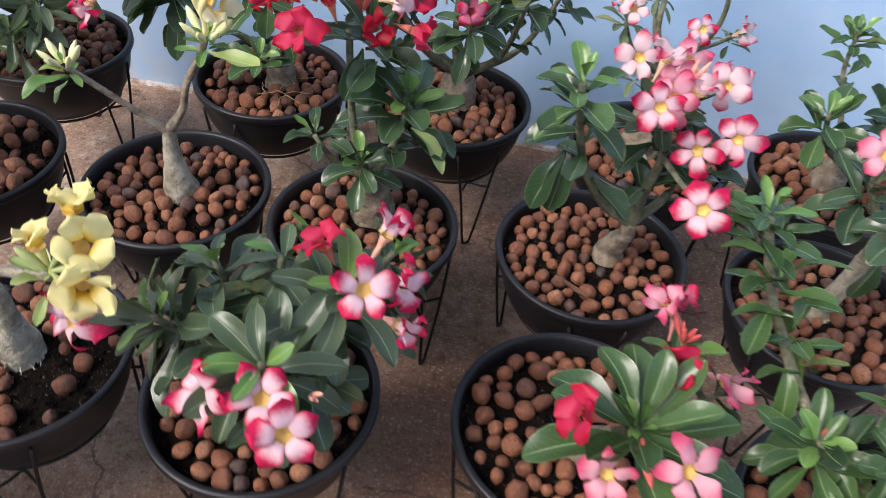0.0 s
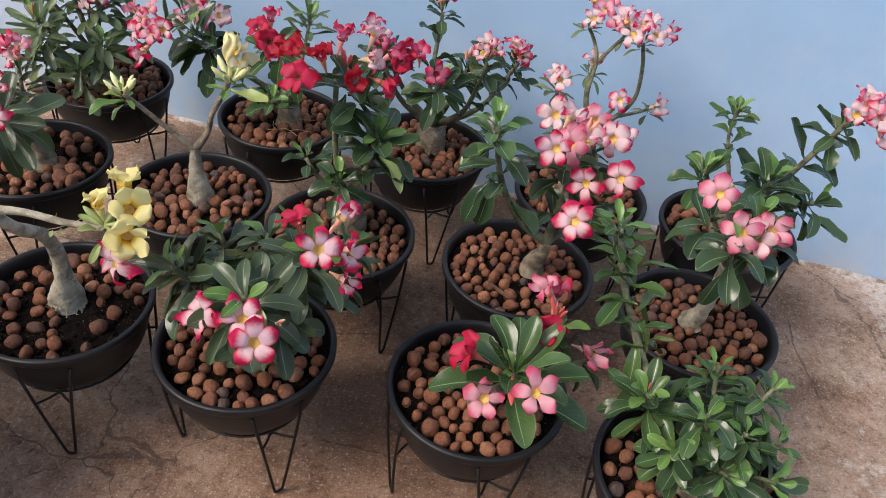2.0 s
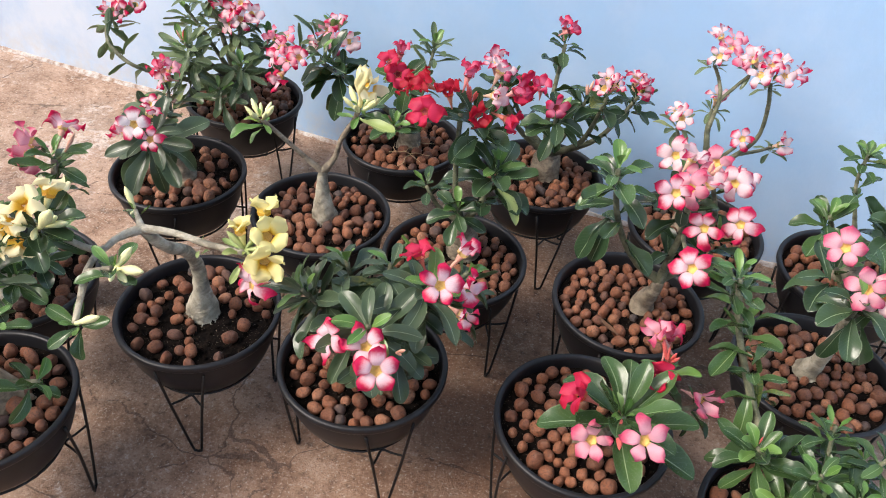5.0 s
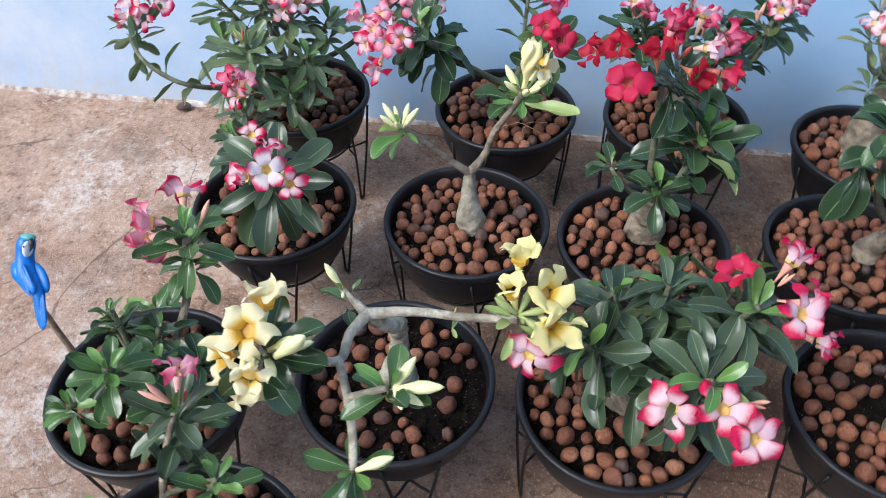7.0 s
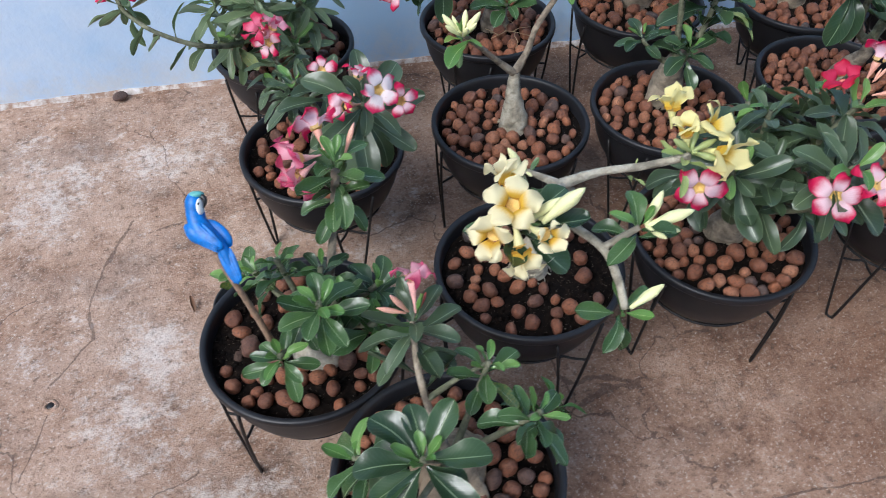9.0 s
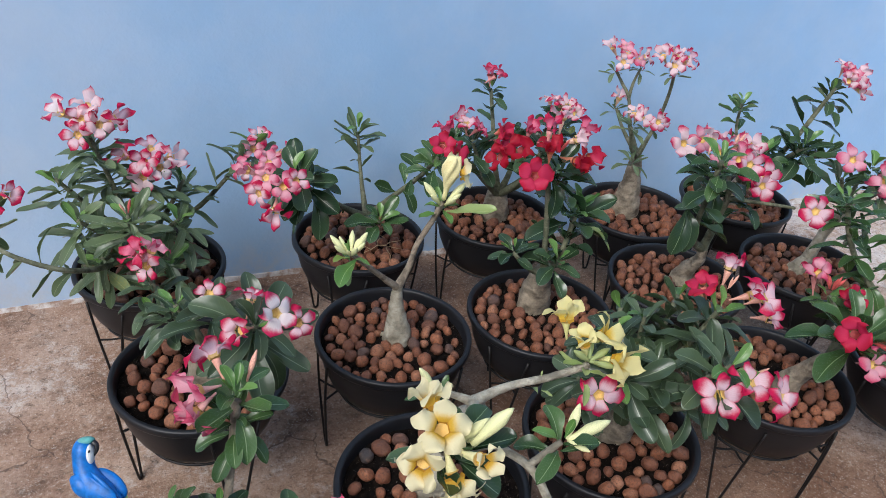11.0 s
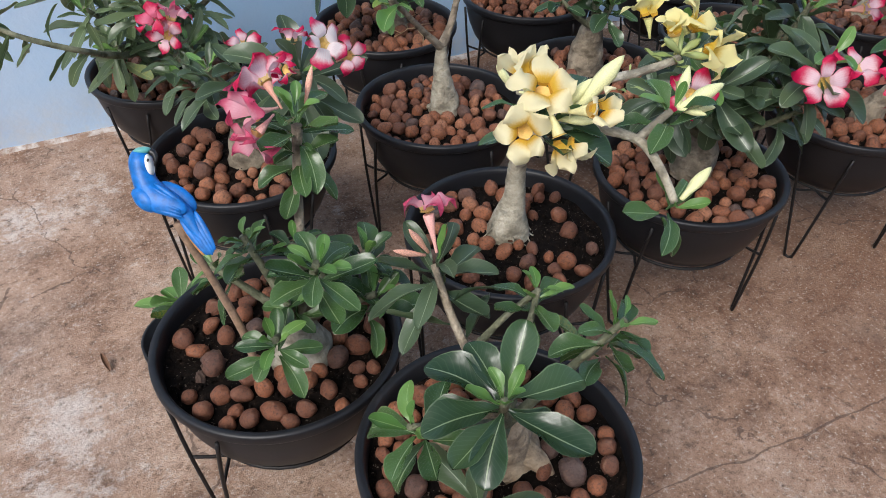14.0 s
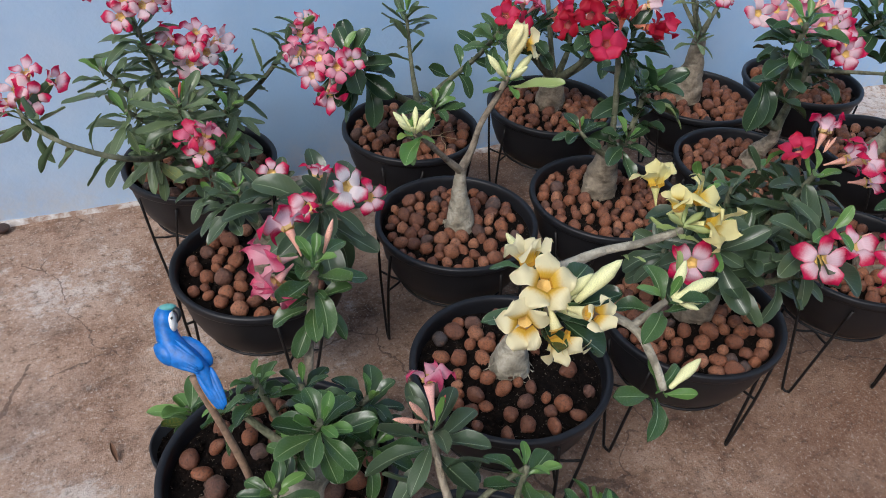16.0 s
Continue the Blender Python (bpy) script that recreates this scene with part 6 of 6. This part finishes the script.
def plant_near():
    p = Plant("N", "desert rose with large glossy leaves and one pink trumpet flower", 161)
    p.caudex([(0.006, 0.018, -0.02, 0.058), (0.006, 0.016, 0.012, 0.058), (0.004, 0.010, 0.042, 0.046), (0.002, 0.000, 0.070, 0.032), (0.000, -0.012, 0.092, 0.022)], TANBARK, "broad tan trunk swelling out of the soil")
    for a, r in ((3.9, 0.030), (5.2, 0.026), (0.4, 0.020), (2.6, 0.022)):
        p.limb([(-0.765 + 0.030 * math.cos(a), 0.706 + 0.030 * math.sin(a), 0.318, r), (-0.765 + 0.060 * math.cos(a), 0.706 + 0.060 * math.sin(a), 0.302, r * 0.75), (-0.765 + 0.082 * math.cos(a), 0.706 + 0.082 * math.sin(a), 0.284, r * 0.3)], "root", TANBARK, 12)
    hub = (-0.771, 0.678, 0.372)
    p.limb([(*hub, 0.012), (-0.786, 0.716, 0.430, 0.0085), (-0.790, 0.770, 0.480, 0.0072), (-0.782, 0.822, 0.515, 0.0062)], mat=BARK)
    p.limb([(-0.788, 0.735, 0.448, 0.0068), (-0.740, 0.738, 0.478, 0.0056), (-0.702, 0.728, 0.510, 0.0050)], mat=TWIG)
    p.rosette((-0.781, 0.822, 0.522), (0.0, 0.1, 1), 14, 0.088, "dull", 1.2, 1, 0.05)
    p.stem_leaves((-0.788, 0.745, 0.455), (-0.783, 0.815, 0.510), 4, 0.085, "dull", 0.1)
    # the wide whorl over the trunk
    heart = Vector((-0.826, 0.618, 0.512))
    p.limb([(*hub, 0.012), (-0.800, 0.650, 0.440, 0.0085), (*heart, 0.0070)], mat=TWIG)
    for k, (turn, tilt, size) in enumerate(((-14, 80, 0.082), (38, 56, 0.078), (88, 62, 0.070), (128, 60, 0.084), (172, 80, 0.084), (-62, 100, 0.088), (222, 108, 0.076), (-32, 112, 0.066), (145, 98, 0.078), (196, 104, 0.070))):
        out = Vector((math.cos(radians(turn)), math.sin(radians(turn)), 0))
        ahead = out * math.sin(radians(tilt)) + Vector((0, 0, math.cos(radians(tilt))))
        normal = Vector((0, 0, math.sin(radians(tilt)))) - out * math.cos(radians(tilt))
        part("leaf", LEAVES["broad"][(0, 3, 0, 2)[k % 4]], p.root, frame_of(p.local(heart) + out * 0.005 - Vector((0, 0, 0.0022 * k)), ahead, normal, size))
    p.rosette(heart + Vector((0, 0, 0.006)), (0.0, 0.05, 1), 6, 0.042, "young", 0.65, 6, 0.01)
    for tip, axis, n, size, kind, young in (
        ((-0.702, 0.728, 0.514), (0.2, 0.1, 1), 12, 0.060, "green", 5),
        ((-0.672, 0.622, 0.540), (0.4, -0.1, 0.9), 12, 0.062, "green", 4),
        ((-0.606, 0.688, 0.425), (0.7, 0.2, 0.7), 9, 0.060, "green", 3),
        ((-0.905, 0.668, 0.470), (-0.5, 0.1, 0.8), 11, 0.074, "green", 4),
        ((-0.880, 0.580, 0.410), (-0.5, -0.5, 0.6), 7, 0.080, "dull", 0),
    ):
        mid = [(a + b) / 2 for a, b in zip(hub, tip)]
        p.limb([(*hub, 0.010), (mid[0], mid[1], mid[2], 0.0066), (*tip, 0.0052)], mat=TWIG)
        p.rosette(tip, axis, n, size, kind, 1.25, young, 0.04)
    p.flower((-0.772, 0.856, 0.578), (0.05, 0.45, 0.8), "soft", 0.031, 0.060, shut=0.0)
    p.bud((-0.785, 0.828, 0.530), (-0.45, 0.05, 0.8), "pink", 0.050)
    p.bud((-0.788, 0.830, 0.526), (-0.85, 0.1, 0.45), "pink", 0.046)
    p.bud((-0.768, 0.830, 0.530), (0.3, 0.1, 0.8), "red", 0.030)


plant_yellow_arched()
plant_two_branched()
plant_red_tall()
plant_bush()
plant_spreading()
plant_fan()
plant_bouquet()
plant_candelabra()
plant_sidebranch()
plant_leaning()
plant_front_pink()
plant_glossy_whorl()
plant_tall_stem()
plant_broadleaf()
plant_perch()
plant_near()


# ---- ornament and litter ----
def build_ornament():
    """A painted bird figure on a stick pushed into the soil, one plain form."""
    bm = bmesh.new()

    def add(other, index):
        me = bpy.data.meshes.new("piece")
        other.to_mesh(me)
        other.free()
        count = len(bm.faces)
        bm.from_mesh(me)
        bm.faces.ensure_lookup_table()
        for face in bm.faces[count:]:
            face.material_index = index
        bpy.data.meshes.remove(me)

    pivot = Vector((-1.024, 0.978, 0.570))
    side = Vector((0.88, -0.47, 0.05)).normalized()
    out = side.cross(Vector((0.25, 0.56, 0.79))).normalized()
    plane = Matrix((side, out.cross(side), out)).transposed()

    def at(r, u, o=0.0):
        """A place in the plane of the bird, in centimetres beside, above and in front of its perch."""
        return pivot + plane @ Vector((r, u, o)) * 0.01

    def ball(r, u, o, radii, turn=0.0, index=0):
        other = bmesh.new()
        bmesh.ops.create_uvsphere(other, u_segments=18, v_segments=12, radius=0.01)
        m = Matrix.Translation(at(r, u, o)) @ plane.to_4x4() @ pose(0, 0, 0, 0, 0, turn) @ Matrix.Diagonal((*radii, 1))
        for v in other.verts:
            v.co = m @ v.co
        add(other, index)

    add(tube([(at(-3.11, 8.54), 0.0035), (at(-3.25, 8.07), 0.0100), (at(-3.32, 7.13), 0.0133), (at(-3.25, 5.91), 0.0128), (at(-2.91, 4.57), 0.0135), (at(-1.97, 3.08), 0.0162), (at(-0.35, 2.07), 0.0135), (at(1.13, 0.86), 0.0090), (at(2.35, -1.37), 0.0060), (at(3.56, -3.66), 0.0025)], 20, 5), 0)
    # folded wings: a rounded shoulder and long overlapping quills
    ball(-2.75, 2.85, 0.75, (1.75, 1.22, 0.95), -42)
    ball(-1.36, 2.54, 1.0, (3.25, 1.35, 0.62), -24)
    ball(0.06, 2.95, -0.7, (2.60, 1.30, 0.62), -38)
    for k in range(6):
        ball(-0.96 + 0.12 * k, 1.46 + 0.40 * k, 1.36 - 0.07 * abs(k - 2), (2.25 - 0.10 * k, 0.30, 0.24), -22 - 3.5 * k)
    # tail of long quills, ochre underneath
    for k in range(5):
        ball(2.48 + 0.32 * (k - 2), -1.37 + 0.18 * (k - 2), 0.30 - 0.06 * abs(k - 2), (2.80 - 0.16 * abs(k - 2), 0.42, 0.26), -62 - 2.5 * (k - 2))
    ball(1.47, -1.77, -0.25, (2.40, 0.30, 0.22), -60, 5)
    # cap, face, beak and eye
    ball(-3.05, 8.28, 0.05, (1.04, 0.50, 1.04), 6, 1)
    ball(-2.22, 6.70, 0.48, (0.46, 1.22, 0.86), 8, 2)
    ball(-2.12, 7.13, 1.25, (0.13, 0.20, 0.10), -15, 3)
    add(tube([(at(-2.04, 8.14, 0.45), 0.0036), (at(-1.63, 7.87, 0.45), 0.0034), (at(-1.50, 7.20, 0.45), 0.0024), (at(-1.77, 6.45, 0.45), 0.0005)], 12, 4), 3)
    add(tube([((-0.975, 0.950, 0.270), 0.0050), ((-0.982, 0.956, 0.380), 0.0055), ((-1.002, 0.966, 0.480), 0.0050), ((-1.024, 0.978, 0.570), 0.0048)], 8, 4, 0.2), 4)
    bm.transform(Matrix.Translation((0.975, -0.950, -0.284)))
    me = bpy.data.meshes.new("bird_ornament")
    bmesh.ops.recalc_face_normals(bm, faces=bm.faces)
    bm.to_mesh(me)
    bm.free()
    for mat in (BLUE, TEAL, CHALK, INK, STICK, OCHRE):
        me.materials.append(mat)
    me.shade_smooth()
    ob = new("bird_ornament", me)
    ob.location = (-0.975, 0.950, 0.284)
    tagged(ob, "painted blue bird ornament on a weathered wooden stick", "ornament")


def build_small_pot():
    """A little nursery pot with a seedling, on the floor behind the bowl."""
    x, y = -1.012, 1.240
    pot = empty("flower_pot", (x, y, 0.0), "small black nursery pot standing on the floor", "flower pot")
    part("shell", SMALL_POT, pot, pose(0, 0, 0.15))
    part("soil", soil_mesh(7, 0.070), pot, pose(0, 0, 0.128), "dark damp potting soil")
    seedling = empty("seedling", (x, y, 0.13), "small green seedling with short narrow leaves", "seedling")
    rng = random.Random(77)
    part("stem", finish(tube([((0, 0, 0), 0.005), ((0.005, 0.0, 0.06), 0.004), ((-0.005, 0.01, 0.10), 0.003)], 6, 4), "stem", TWIG), seedling)
    for k in range(14):
        a = k * 2.4
        d = Vector((math.cos(a), math.sin(a), rng.uniform(0.2, 1.0)))
        part("leaf", rng.choice(LEAVES["young" if k % 3 == 0 else "green"]), seedling, frame_of((0, 0, 0.05 + 0.004 * k), d, (0, 0, 1), rng.uniform(0.055, 0.075)))


def build_clods():
    """Lumps of dry earth on the soil beside the bird's stick."""
    for k, (x, y, r, turn) in enumerate(((-1.018, 1.022, 0.017, 20), (-1.030, 1.052, 0.011, 130), (-1.043, 1.005, 0.009, 260))):
        bm = bmesh.new()
        bmesh.ops.create_icosphere(bm, subdivisions=3, radius=1.0)
        for v in bm.verts:
            d = v.co.normalized()
            v.co = d * (1 + 0.55 * noise.noise(d * 1.6 + Vector((k * 5.0, 0, 0))) + 0.22 * noise.noise(d * 4.5 + Vector((0, k * 3.0, 0))))
        ob = new("earth_clod", finish(bm, "earth_clod", CLOD, False))
        ob.matrix_world = pose(x, y, SOIL_Z + 0.004 + r * 0.5, 0, 0, turn) @ Matrix.Diagonal((r, r * 0.8, r * 0.75, 1))
        tagged(ob, "crumbly dry brown clod of earth lying on the soil", "clod", "earth clods")


build_small_pot()
build_clods()
build_ornament()


def litter(place, turn, size, name, label):
    ob = new(name, LEAVES_DRY[int(turn) % 2])
    ob.matrix_world = pose(*place, 4, 3, turn) @ Matrix.Scale(size, 4)
    tagged(ob, label, "leaf", "fallen leaves")


LEAVES_DRY = [leaf_mesh("dry_leaf", DRY, 0.26, -0.35, 0.9, 0.55, s) for s in (11, 12)]
litter((-1.1500, 1.376, 0.004), 6, 0.036, "dry_leaf", "curled dry brown leaf on the concrete")
litter((0.388, 1.262, SOIL_Z + 0.018), 75, 0.052, "dry_leaf", "dry reddish leaf lying on the clay pebbles")
litter((-0.500, 1.012, SOIL_Z + 0.013), 96, 0.026, "dry_leaf", "small dry leaf lying on dark soil")


def build_straws():
    """Dead rootlets lying loose over the pebbles."""
    rng = random.Random(31)
    for k in range(7):
        x, y, a = -0.262 + rng.uniform(-0.03, 0.03), 1.800 + rng.uniform(-0.03, 0.03), rng.uniform(0, 6)
        pts = [((0.022 * j * math.cos(a + 0.3 * j * rng.uniform(-1, 1)), 0.022 * j * math.sin(a), 0.004 * math.sin(j * 1.7)), 0.0009) for j in range(4)]
        ob = new("rootlet", finish(tube(pts, 5, 4), "rootlet", STRAW))
        ob.location = (x, y, SOIL_Z + 0.028)
        tagged(ob, "thin dry straw-coloured rootlet on clay pebbles", "rootlet", "rootlets")


build_straws()


def build_nut():
    ob = new("clay_ball", PEBBLES[2])
    ob.matrix_world = pose(-1.287, 2.255, 0.014, 20, 10, 40) @ Matrix.Diagonal((0.020, 0.015, 0.014, 1))
    tagged(ob, "single brown clay pebble lying on the floor by the wall", "pebble")


build_nut()


def build_floor_hole():
    """A drilled hole with a raised mortar rim in the concrete."""
    rim = finish(lathe([(0.0070, -0.004), (0.0080, 0.0015), (0.010, 0.0028), (0.013, 0.0020), (0.017, -0.003)], 20, 0.16, 4), "floor_hole", FLOOR)
    ob = new("floor_hole", rim)
    ob.location = (HOLE[0], HOLE[1], 0.001)
    tagged(ob, "small round hole with a raised mortar rim in the floor", "hole", kind="structure")
    # black disc stands in for the shade down the hole
    dark = new("hole_shade", finish(lathe([(0.0, 0.0010), (0.0078, 0.0010), (0.0078, -0.004)], 16), "hole_shade", INK))
    dark.parent = ob


HOLE = (-1.455, 1.22)
build_floor_hole()
